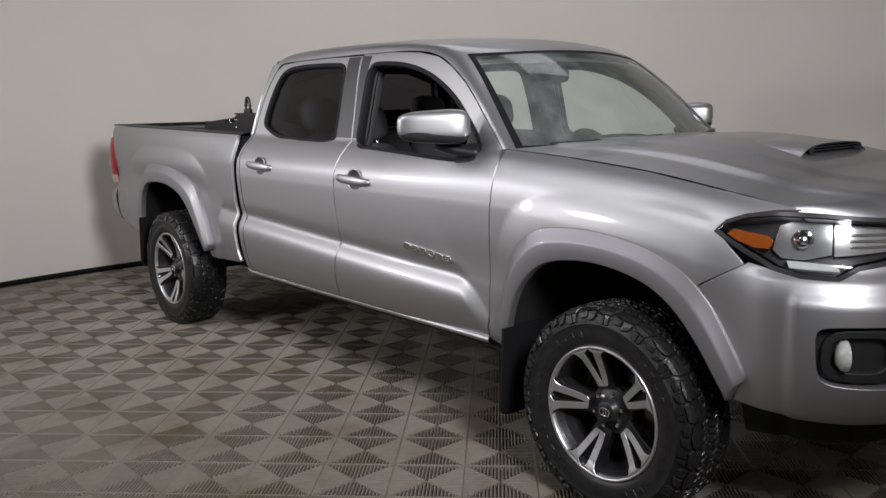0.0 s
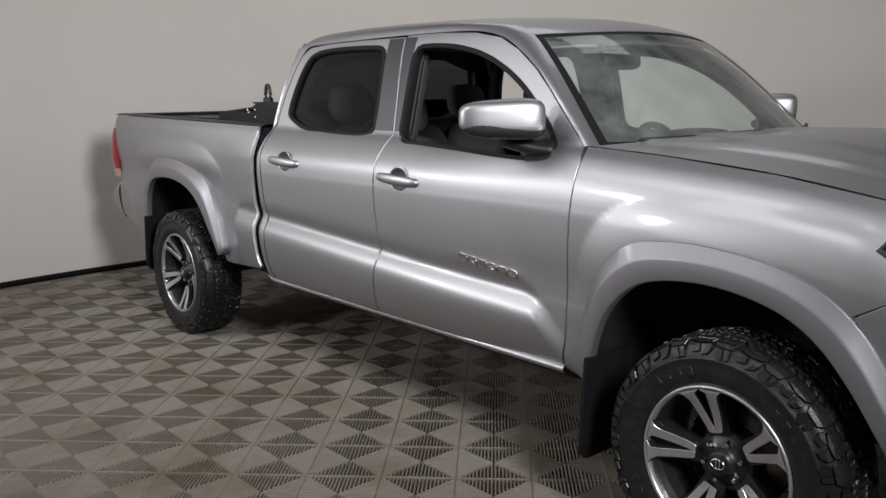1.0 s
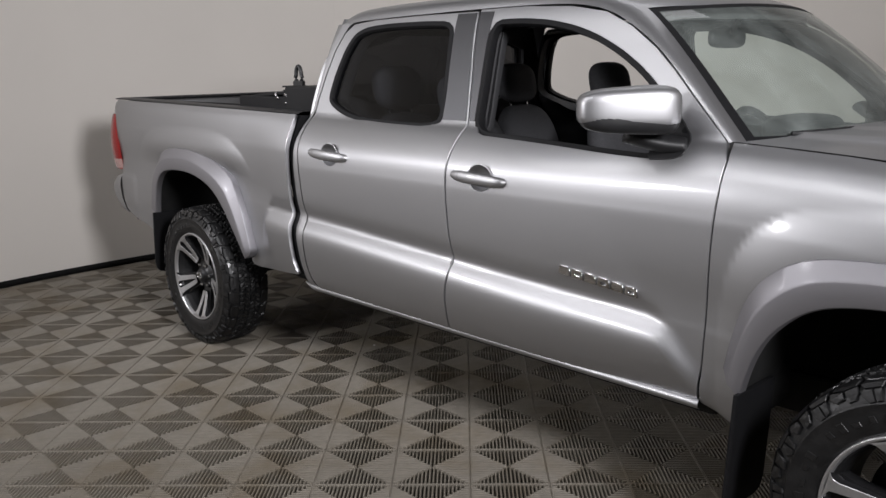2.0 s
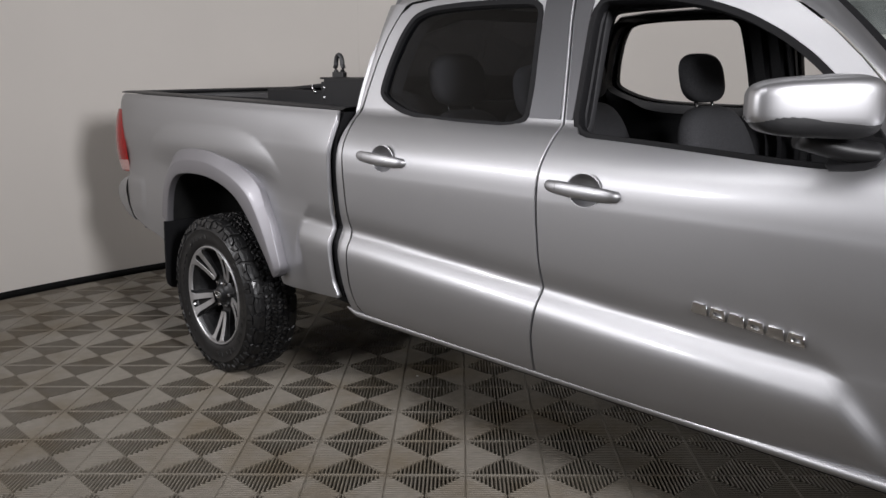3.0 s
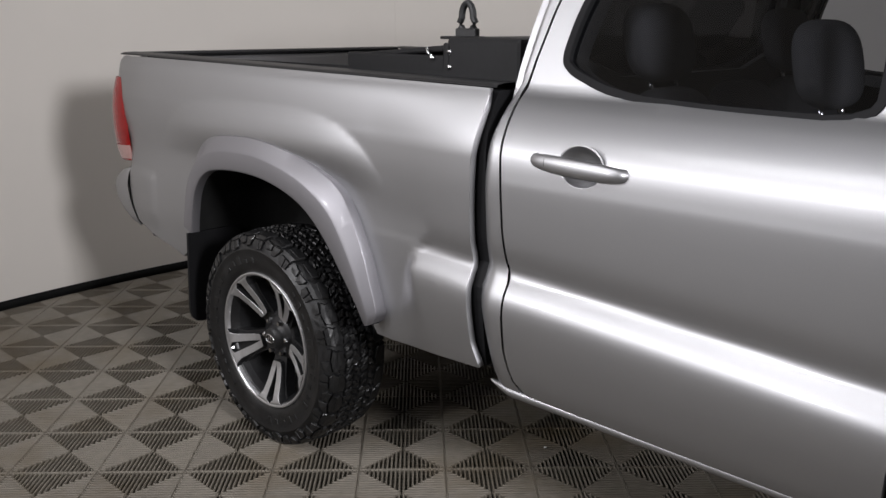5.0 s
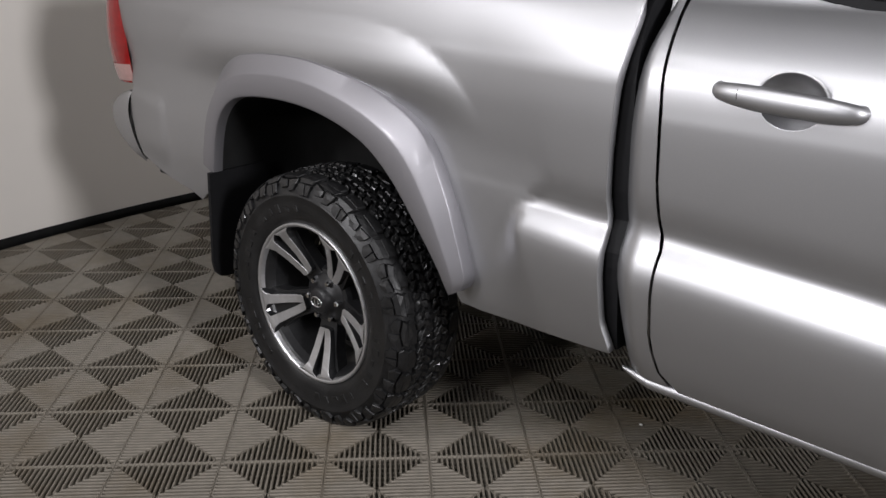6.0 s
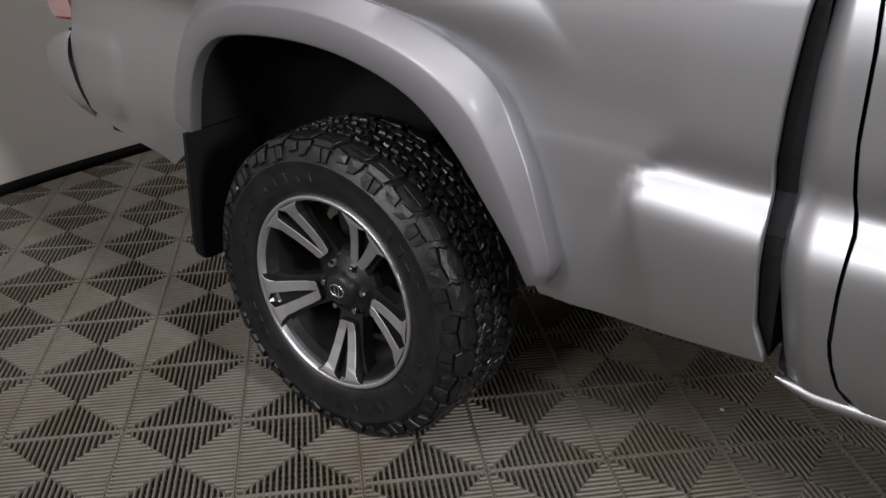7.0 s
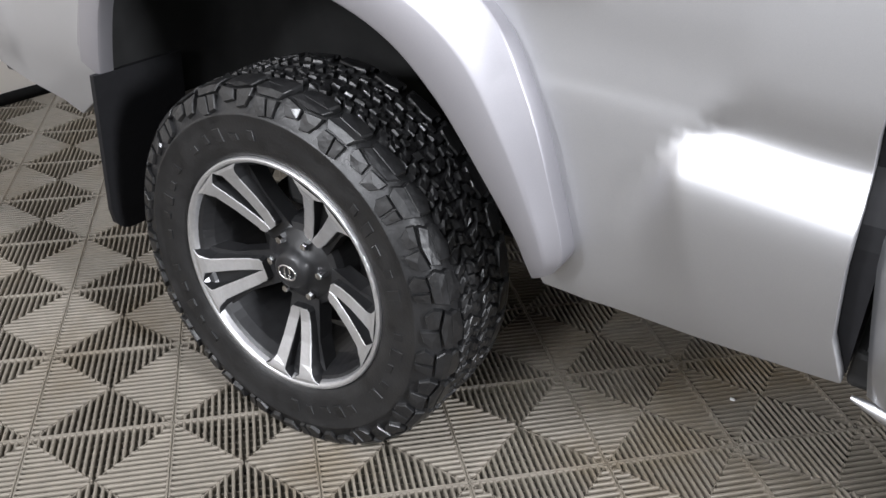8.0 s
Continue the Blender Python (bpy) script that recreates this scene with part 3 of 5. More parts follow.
# roof, pillars and windscreen
EDGE = [(3.005, 0.712, 1.238), (2.90, 0.680, 1.342), (2.80, 0.648, 1.440), (2.69, 0.612, 1.540), (2.585, 0.580, 1.622), (2.50, 0.565, 1.662), (2.38, 0.560, 1.688), (2.08, 0.562, 1.708), (1.60, 0.562, 1.712), (1.20, 0.560, 1.702), (1.06, 0.566, 1.680), (1.00, 0.580, 1.640), (0.965, 0.612, 1.560)]
RAIL = [(2.972, 0, 1.248), (2.848, 0, 1.366), (2.772, 0, 1.440), (2.69, 0, 1.512), (2.587, 0, 1.580), (2.475, 0, 1.632), (2.33, 0, 1.660), (2.08, 0, 1.668), (1.60, 0, 1.664), (1.22, 0, 1.655), (1.13, 0, 1.640), (1.08, 0, 1.585), (1.045, 0, 1.51)]
RAIL = [(x - 0.003, width(x, z - 0.006) - 0.003, z - 0.006) for x, _, z in RAIL]
EDGE_S, RAIL_S = spline(EDGE, 6), spline(RAIL, 6)


def along(line, t):
    k = t * (len(line) - 1)
    i = min(int(k), len(line) - 2)
    return line[i] + (line[i + 1] - line[i]) * (k - i)


for s in (-1, 1):
    def rail(u, v):
        a, b = along(RAIL_S, u), along(EDGE_S, u)
        p = a + (b - a) * v
        return p[0], s * (p[1] + 0.012 * math.sin(math.pi * v)), p[2] + 0.006 * math.sin(math.pi * v)
    grid("roof_pillar", rail, 72, 6, M_PAINT, truck, flip=s < 0)

    # rear pillar of the cab, behind the rear door
    def c_pillar(u, v):
        z = 0.505 + (1.64 - 0.505) * v
        front = float(np.interp(z, [0.5, 0.535, 0.575, 0.61, 0.70, 0.785, 0.84, 0.92, 1.05, 1.15, 1.245, 1.33, 1.44, 1.53, 1.60, 1.64], [1.07, 1.040, 1.026, 1.018, 1.017, 1.019, 1.007, 0.999, 0.998, 0.990, 0.980, 0.998, 1.028, 1.063, 1.103, 1.13]))
        back = float(np.interp(z, [0.5, 0.60, 0.70, 0.80, 1.0, 1.15, 1.25, 1.35, 1.45, 1.55, 1.64], [0.962, 0.944, 0.928, 0.922, 0.925, 0.937, 0.952, 0.964, 0.974, 0.985, 1.000]))
        x = front + (back - front) * min(1.0, u / 0.72)
        w = width(max(x, 0.955), z) - (0.0 if u < 0.30 else 0.075 * ((u - 0.30) / 0.70) ** 1.7)
        return (x + (0.03 * (u - 0.72) / 0.28 if u > 0.72 else 0), s * w, z)
    grid("cab_corner", c_pillar, 14, 40, M_PAINT, truck, flip=s > 0)


def roof(u, v):
    a = along(EDGE_S, 0.345 + (0.93 - 0.345) * u)
    c = 1 - (2 * v - 1) ** 2
    return (a[0] + 0.13 * c * (1 - u) ** 3 - 0.02 * c * u ** 4, (2 * v - 1) * a[1], a[2] + 0.030 * c ** 0.8 * (0.55 + 0.45 * min(1, 4 * u)))


grid("roof", roof, 40, 28, M_PAINT, truck)
grid("headliner", lambda u, v: (roof(u, v)[0], roof(u, v)[1] * 0.98, roof(u, v)[2] - 0.045), 20, 14, M_LINER, truck, flip=True)


def shield(u, v, off=0.0):
    a = along(EDGE_S, 0.345 * (1 - u) + 0.0 * u)
    c = 1 - (2 * v - 1) ** 2
    return (a[0] + (0.13 + 0.09 * u) * c + off, (2 * v - 1) * a[1], a[2] + 0.026 * c * (1 - u) - 0.004)


pane = grid("windscreen", lambda u, v: shield(u * 0.96 + 0.02, 0.015 + 0.97 * v), 24, 28, G_SHIELD, truck, label="clear windscreen")
pane.visible_shadow = False
for v0, v1 in ((0.0, 0.02), (0.98, 1.0)):
    grid("windscreen_trim", lambda u, v: shield(u, v0 + (v1 - v0) * v, 0.003), 24, 3, M_RUBBER, truck)
for u0, u1 in ((0.0, 0.04), (0.95, 1.0)):
    grid("windscreen_trim", lambda u, v: shield(u0 + (u1 - u0) * u, v, 0.003), 3, 28, M_RUBBER, truck)

# bonnet
hood_edge = spline([(x, width(x, top_line(x)) - 0.002, top_line(x) + 0.001) for x in (2.998, 3.3, 3.65, 3.95, 4.10)] + [(4.19, 0.700, 1.112)], 6)


def hood(u, v):
    a = along(hood_edge, u)
    y = 2 * v - 1
    c = 1 - y * y
    nose = 0.27 * (1 - abs(y) ** 7) * step(0.70, 1.0, u)
    ridge = (0.5 + 0.5 * step(0.0, 0.3, u)) * (0.018 * step(0.20, 0.25, 1 - abs(y)) + 0.010 * step(0.46, 0.50, 1 - abs(y))) * (1 - 0.3 * u)
    z = a[2] + 0.050 * c ** 0.9 * (0.42 + 0.58 * step(0.0, 0.40, u)) * (1 - 0.15 * u) + ridge
    return (a[0] + (0.19 * c * (1 - u) ** 2) + nose, y * a[1], z - 0.045 * step(0.86, 1.0, u))


grid("bonnet", hood, 60, 64, M_PAINT, truck)
grid("cowl", lambda u, v: (2.98 + 0.16 * u + 0.21 * (1 - (2 * v - 1) ** 2), (2 * v - 1) * 0.70, 1.226 + 0.03 * (1 - (2 * v - 1) ** 2)), 4, 24, M_BLACK, truck)


# scoop on the bonnet
def scoop(u, v):
    y = (2 * v - 1)
    k = (1 - abs(y) ** 4)
    return (3.40 + 0.52 * u, y * (0.235 + 0.02 * u), 1.262 - 0.036 * u + 0.040 * k * step(0.0, 0.75, u))


grid("bonnet_scoop", scoop, 24, 24, M_PAINT, truck)
bm = bmesh.new()
line = []
for k in range(20):
    a = 2 * math.pi * k / 20
    line.append((0.205 * math.copysign(abs(math.cos(a)) ** 0.5, math.cos(a)), 0.022 * math.copysign(abs(math.sin(a)) ** 0.6, math.sin(a))))
for x, f in ((3.925, 1.0), (3.930, 0.9), (3.86, 0.85)):
    for y, z in line:
        bm.verts.new((x, y * f, 1.243 + z * f))
bm.verts.ensure_lookup_table()
for r in (0, 1):
    for k in range(20):
        bm.faces.new([bm.verts[r * 20 + k], bm.verts[r * 20 + (k + 1) % 20], bm.verts[(r + 1) * 20 + (k + 1) % 20], bm.verts[(r + 1) * 20 + k]])
bm.faces.new([bm.verts[40 + k] for k in range(20)])
part("scoop_mouth", bm, M_BLACK, truck)
for z in (1.233, 1.243, 1.253):
    box_part("scoop_slat", (0.05, 0.34, 0.003), (3.90, 0, z), M_TRIM, truck, 0.001)

# front end: surfaces that follow the nose in plan
NOSE = spline([(3.92, 0.850), (4.05, 0.842), (4.17, 0.822), (4.29, 0.775), (4.38, 0.700), (4.45, 0.58), (4.49, 0.42), (4.515, 0.2), (4.52, 0.0)], 10)
NOSE_LEN = np.concatenate([[0], np.cumsum([np.linalg.norm(b - a) for a, b in zip(NOSE, NOSE[1:])])])
NOSE_X, NOSE_Y = np.array([p[0] for p in NOSE]), np.array([p[1] for p in NOSE])
bulge = curve_of([(0.40, -0.10), (0.47, -0.055), (0.52, -0.012), (0.60, 0.012), (0.70, 0.022), (0.80, 0.026), (0.87, 0.024), (0.915, 0.010), (0.935, -0.012), (0.96, -0.03), (1.03, -0.045), (1.10, -0.075), (1.2, -0.12)])


def nose(off=0.0, flat=False):
    def f(u, z):
        x, y = np.interp(u, NOSE_LEN, NOSE_X), np.interp(u, NOSE_LEN, NOSE_Y)
        x2, y2 = np.interp(u + 0.01, NOSE_LEN, NOSE_X), np.interp(u + 0.01, NOSE_LEN, NOSE_Y)
        x1, y1 = np.interp(u - 0.01, NOSE_LEN, NOSE_X), np.interp(u - 0.01, NOSE_LEN, NOSE_Y)
        n = np.array([-(y2 - y1), x2 - x1])
        n /= np.linalg.norm(n) + 1e-9
        d = bulge(z) * step(0.02, 0.30, u) + off
        d += 0.016 * step(0.265, 0.305, u) * (1 - step(0.855, 0.895, z))  # the raised corner pad
        join = 1 - step(0.0, 0.22, u)
        side = y + (width(x, z) - y) * join
        return (x + n[0] * d, -(side + n[1] * d), z)
    return f


LAMP = [(0.035, 1.040), (0.06, 1.068), (0.12, 1.090), (0.20, 1.100), (0.36, 1.098), (0.60, 1.085), (0.72, 1.065), (0.70, 1.00), (0.58, 0.972), (0.46, 0.955), (0.40, 0.928), (0.30, 0.930), (0.22, 0.945), (0.13, 0.985)]
FOG = chaikin([(0.345, 0.780), (0.375, 0.802), (0.60, 0.805), (1.05, 0.800), (1.05, 0.61), (0.60, 0.615), (0.40, 0.622), (0.355, 0.645)])
BUMPER = [(0.12, 0.525), (0.30, 0.505), (0.60, 0.500), (1.10, 0.500), (1.10, 0.935), (0.75, 0.945), (0.70, 0.995), (0.58, 0.966), (0.46, 0.949), (0.40, 0.922), (0.30, 0.924), (0.22, 0.939), (0.146, 0.952), (0.005, 0.864), (0.034, 0.81), (0.105, 0.70), (0.150, 0.60)]
for left in (False, True):
    s = 1 if left else -1
    panel("front_bumper", BUMPER, nose(), M_PAINT, truck, holes=[FOG], left=left, gap=0.03 if left else 0.013, rim=0.05)
    fog = panel("fog_bezel", grown(FOG, -0.002), nose(-0.035), M_BLACK, truck, left=left, gap=0.04, rim=0.03)
    for z in (0.685, 0.715, 0.745):
        panel("bezel_slat", [(0.66, z), (1.04, z), (1.04, z + 0.012), (0.66, z + 0.012)], nose(-0.018), M_BLACK, fog, left=left, rim=0.02)
    panel("fog_surround", chaikin([(0.365, 0.645), (0.53, 0.64), (0.57, 0.67), (0.57, 0.765), (0.54, 0.79), (0.37, 0.785)]), nose(-0.012), M_BLACK, fog, holes=[chaikin([(0.385, 0.665), (0.51, 0.66), (0.54, 0.685), (0.54, 0.75), (0.51, 0.772), (0.385, 0.768)])], left=left, rim=0.03)
    c = nose(-0.016)(0.418, 0.716)
    bm = bmesh.new()
    lathe(bm, [(0.0, -0.02), (0.025, -0.017), (0.042, -0.006), (0.045, 0.01)], 28)
    bmesh.ops.transform(bm, matrix=Matrix.Translation((c[0], s * abs(c[1]), c[2])) @ pose(0, 0, 0, 0, 0, -s * -48), verts=bm.verts)
    part("fog_lamp", bm, M_FROST, fog, "round fog lamp", smooth=True)
    lamp = panel("headlight", LAMP, nose(-0.055), M_BLACK, truck, left=left, gap=0.03, rim=0.02)
    tagged(lamp, "headlight with amber marker and clear lens")
    cover = panel("lens", LAMP, nose(0.002), G_CLEAR, lamp, left=left, gap=0.03, rim=0.05)
    cover.visible_shadow = False
    panel("lens_border", grown(LAMP, 0.004), nose(0.003), M_BLACK, lamp, holes=[grown(LAMP, -0.006)], left=left, gap=0.03, rim=0.012)
    panel("amber_marker", [(0.062, 1.030), (0.078, 1.042), (0.185, 1.030), (0.200, 1.018), (0.192, 0.995), (0.15, 0.995), (0.095, 1.012)], nose(-0.022), M_AMBER, lamp, left=left, rim=0.02, label="amber side marker")
    panel("lamp_bowl", [(0.200, 0.990), (0.215, 1.060), (0.26, 1.074), (0.385, 1.072), (0.385, 0.985), (0.30, 0.968), (0.23, 0.968)], nose(-0.040), M_LENSIN, lamp, left=left, rim=0.03)
    panel("lamp_bowl", [(0.395, 0.980), (0.395, 1.070), (0.66, 1.055), (0.66, 1.000)], nose(-0.040), M_LENSIN, lamp, left=left, rim=0.03)
    panel("light_bar", [(0.26, 0.945), (0.25, 0.962), (0.40, 0.957), (0.41, 0.943)], nose(-0.03), M_FROST, lamp, left=left, rim=0.02)
    for z in (1.005, 1.022, 1.039):
        panel("lamp_rib", [(0.45, z), (0.65, z), (0.65, z + 0.004), (0.45, z + 0.004)], nose(-0.036), M_CHROME, lamp, left=left, rim=0.01)
    c, c2 = np.array(nose(-0.04)(0.290, 1.020)), np.array(nose(0.0)(0.290, 1.020))
    d = (c2 - c) / np.linalg.norm(c2 - c)
    bm = bmesh.new()
    lathe(bm, [(0.0, 0.026), (0.014, 0.023), (0.024, 0.012), (0.027, 0.0), (0.031, 0.003), (0.031, -0.02)], 28)
    q = Vector((0, 1, 0)).rotation_difference(Vector((d[0], d[1] if not left else -d[1], d[2])))
    bmesh.ops.transform(bm, matrix=Matrix.Translation((c[0], s * abs(c[1]), c[2])) @ q.to_matrix().to_4x4(), verts=bm.verts)
    part("projector", bm, M_CHROME, lamp, "round projector lens", smooth=True)
    # air dam under the bumper
    panel("air_dam", [(0.12, 0.40), (1.12, 0.38), (1.12, 0.51), (0.12, 0.53)], nose(-0.05), M_DARK, truck, left=left, rim=0.03)
grid("grille", lambda u, v: (4.46, -0.5 + u, 0.94 + 0.15 * v), 4, 4, M_BLACK, truck)
for k in range(5):
    box_part("grille_slat", (0.03, 0.96, 0.012), (4.475, 0, 0.955 + 0.028 * k), M_BLACK, truck, 0.003)
# wheels
TREAD_R = 0.374


ROUGH = random.Random(11)


def raised(bm, pts, place, low, high, inset, uneven=0.0):
    """A block on a curved surface: an outline in the surface's two coordinates, drawn in towards its top."""
    n = len(pts)
    ca, cb = sum(q[0] for q in pts) / n, sum(q[1] for q in pts) / n
    rings = []
    for k, h in ((1.0, low), (1.0 - inset * 0.35, high * 0.80 + low * 0.20), (1.0 - inset, high)):
        rings.append([bm.verts.new(place(ca + (q[0] - ca) * k, cb + (q[1] - cb) * k, h + (ROUGH.uniform(-uneven, uneven) if h == high else 0.0))) for q in pts])
    for a, b in zip(rings, rings[1:]):
        for i in range(n):
            bm.faces.new((a[i], a[(i + 1) % n], b[(i + 1) % n], b[i]))
    mid = bm.verts.new(place(ca, cb, high + 0.3 * uneven))
    for i in range(n):
        bm.faces.new((rings[-1][i], rings[-1][(i + 1) % n], mid))


def tyre_mesh():
    R = TREAD_R
    bm = bmesh.new()
    prof = [(0.230, -0.098), (0.236, -0.108), (0.246, -0.115), (0.262, -0.1195), (0.288, -0.1225), (0.310, -0.1220), (0.314, -0.1240), (0.318, -0.1240), (0.320, -0.1205), (0.338, -0.1150), (0.352, -0.1060), (0.360, -0.094), (0.362, -0.06)]
    lathe(bm, prof + [(r, -y) for r, y in reversed(prof)], 96)
    bmesh.ops.recalc_face_normals(bm, faces=bm.faces)
    body = bpy.data.meshes.new("tyre")
    bm.to_mesh(body)
    bm.free()
    finish(body, M_TYRE)
    bm = bmesh.new()
    rnd = random.Random(5)
    n = 15
    da = 2 * math.pi / n

    def crown(a, y, h):
        r = 0.362 + h - 0.0035 * max(0.0, abs(y) / 0.1) ** 4
        return r * math.cos(a), y, r * math.sin(a)

    shoulder = ((0.371, 0.090), (0.3655, 0.1060), (0.351, 0.1185), (0.321, 0.1265))

    def flank(sgn):
        def f(a, v, h):
            r = float(np.interp(v, (0, 0.30, 0.60, 1.0), [q[0] for q in shoulder])) - (0.007 - h) * 0.55
            y = float(np.interp(v, (0, 0.30, 0.60, 1.0), [q[1] for q in shoulder])) - (0.007 - h) * 0.85
            return r * math.cos(a), sgn * y, r * math.sin(a)
        return f

    def wobble(pts, da_, dy):
        return [(a + rnd.uniform(-1, 1) * da_, y + rnd.uniform(-1, 1) * dy) for a, y in pts]

    for k in range(n):
        for sgn in (-1, 1):
            a = da * (k + (0.35 if sgn > 0 else 0.0))
            at = lambda pts: wobble([(a + q * da, v) for q, v in pts], 0.003, 0.02)
            # lugs down the side wall: a long arrow and a short block, split across
            for pts in (((0.02, 0.02), (0.40, 0.00), (0.47, 0.30), (0.41, 0.52), (0.10, 0.50), (0.06, 0.28)),
                        ((0.11, 0.55), (0.24, 0.56), (0.22, 0.99), (0.13, 0.93)),
                        ((0.27, 0.56), (0.42, 0.57), (0.46, 0.80), (0.36, 1.04), (0.25, 0.99)),
                        ((0.47, 0.00), (0.92, 0.02), (0.98, 0.26), (0.76, 0.40), (0.53, 0.32)),
                        ((0.50, 0.38), (0.74, 0.46), (0.72, 0.90), (0.58, 0.84), (0.51, 0.62)),
                        ((0.78, 0.45), (1.00, 0.34), (1.03, 0.56), (0.94, 0.80), (0.77, 0.74))):
                raised(bm, at(pts), flank(sgn), -0.002, 0.0075, 0.09)
            # shoulder blocks on the tread
            for q0, q1 in ((0.02, 0.43), (0.49, 0.95)):
                pts = [(q0, 0.066), (q0 + 0.16, 0.060), (q1 - 0.05, 0.068), (q1, 0.078), (q1 - 0.02, 0.092), (q0 + 0.03, 0.093)]
                raised(bm, wobble([(a + q * da, sgn * y) for q, y in pts], 0.002, 0.0008), crown, -0.004, R - 0.362 - 0.001 + rnd.uniform(-0.001, 0.001), 0.14, 0.0012)
        # interlocking hooked blocks in the middle, each split by a sipe
        for row, (yc, off, lean) in enumerate(((-0.046, 0.10, 1), (-0.016, 0.36, -1), (0.016, 0.02, 1), (0.046, 0.28, -1))):
            for half in (0.0, 0.333, 0.667):
                a = da * (k + off + half)
                for q0, q1 in ((0.0, 0.13), (0.145, 0.275)):
                    pts = [(q0, -0.0130), (q1 - 0.02, -0.0145), (q1 + 0.02, -0.003), (q1 - 0.02, 0.003), (q1, 0.0140), (q0 + 0.02, 0.0130), (q0 - 0.015, 0.003), (q0 + 0.02, -0.003)]
                    raised(bm, wobble([(a + (q + lean * 3 * y) * da, yc + y) for q, y in pts], 0.006, 0.0016), crown, -0.004, R - 0.362 + rnd.uniform(-0.0025, 0.0010), 0.20, 0.0030)

    # raised bars round the side wall, in place of its letters
    def flat(a, r, h):
        return r * math.cos(a), -0.1215 - h, r * math.sin(a)

    for k in range(44):
        a = 2 * math.pi * k / 44
        if k % 22 > 16 or k % 22 in (5, 11):
            continue
        w, r0, r1 = ((0.065, 0.268, 0.294), (0.05, 0.272, 0.290), (0.075, 0.270, 0.282))[k % 3]
        raised(bm, [(a, r0), (a + w, r0), (a + w + 0.01, r1), (a + 0.01, r1)], flat, -0.002, 0.0022, 0.10)
    bmesh.ops.recalc_face_normals(bm, faces=bm.faces)
    me = bpy.data.meshes.new("tread")
    bm.to_mesh(me)
    bm.free()
    finish(me, M_TREAD, False)
    return body, me


def spoke_face(bm, ang, pts, y0, depth):
    """A flat-faced bar of the wheel: a polygon (radius, offset) turned to an angle."""
    ca, sa = math.cos(ang), math.sin(ang)
    front = [bm.verts.new((r * ca - t * sa, y, r * sa + t * ca)) for r, t, y in pts]
    back = [bm.verts.new((v.co.x, v.co.y + depth, v.co.z)) for v in front]
    bm.faces.new(front)
    k = len(front)
    for i in range(k):
        bm.faces.new((front[i], front[(i + 1) % k], back[(i + 1) % k], back[i]))


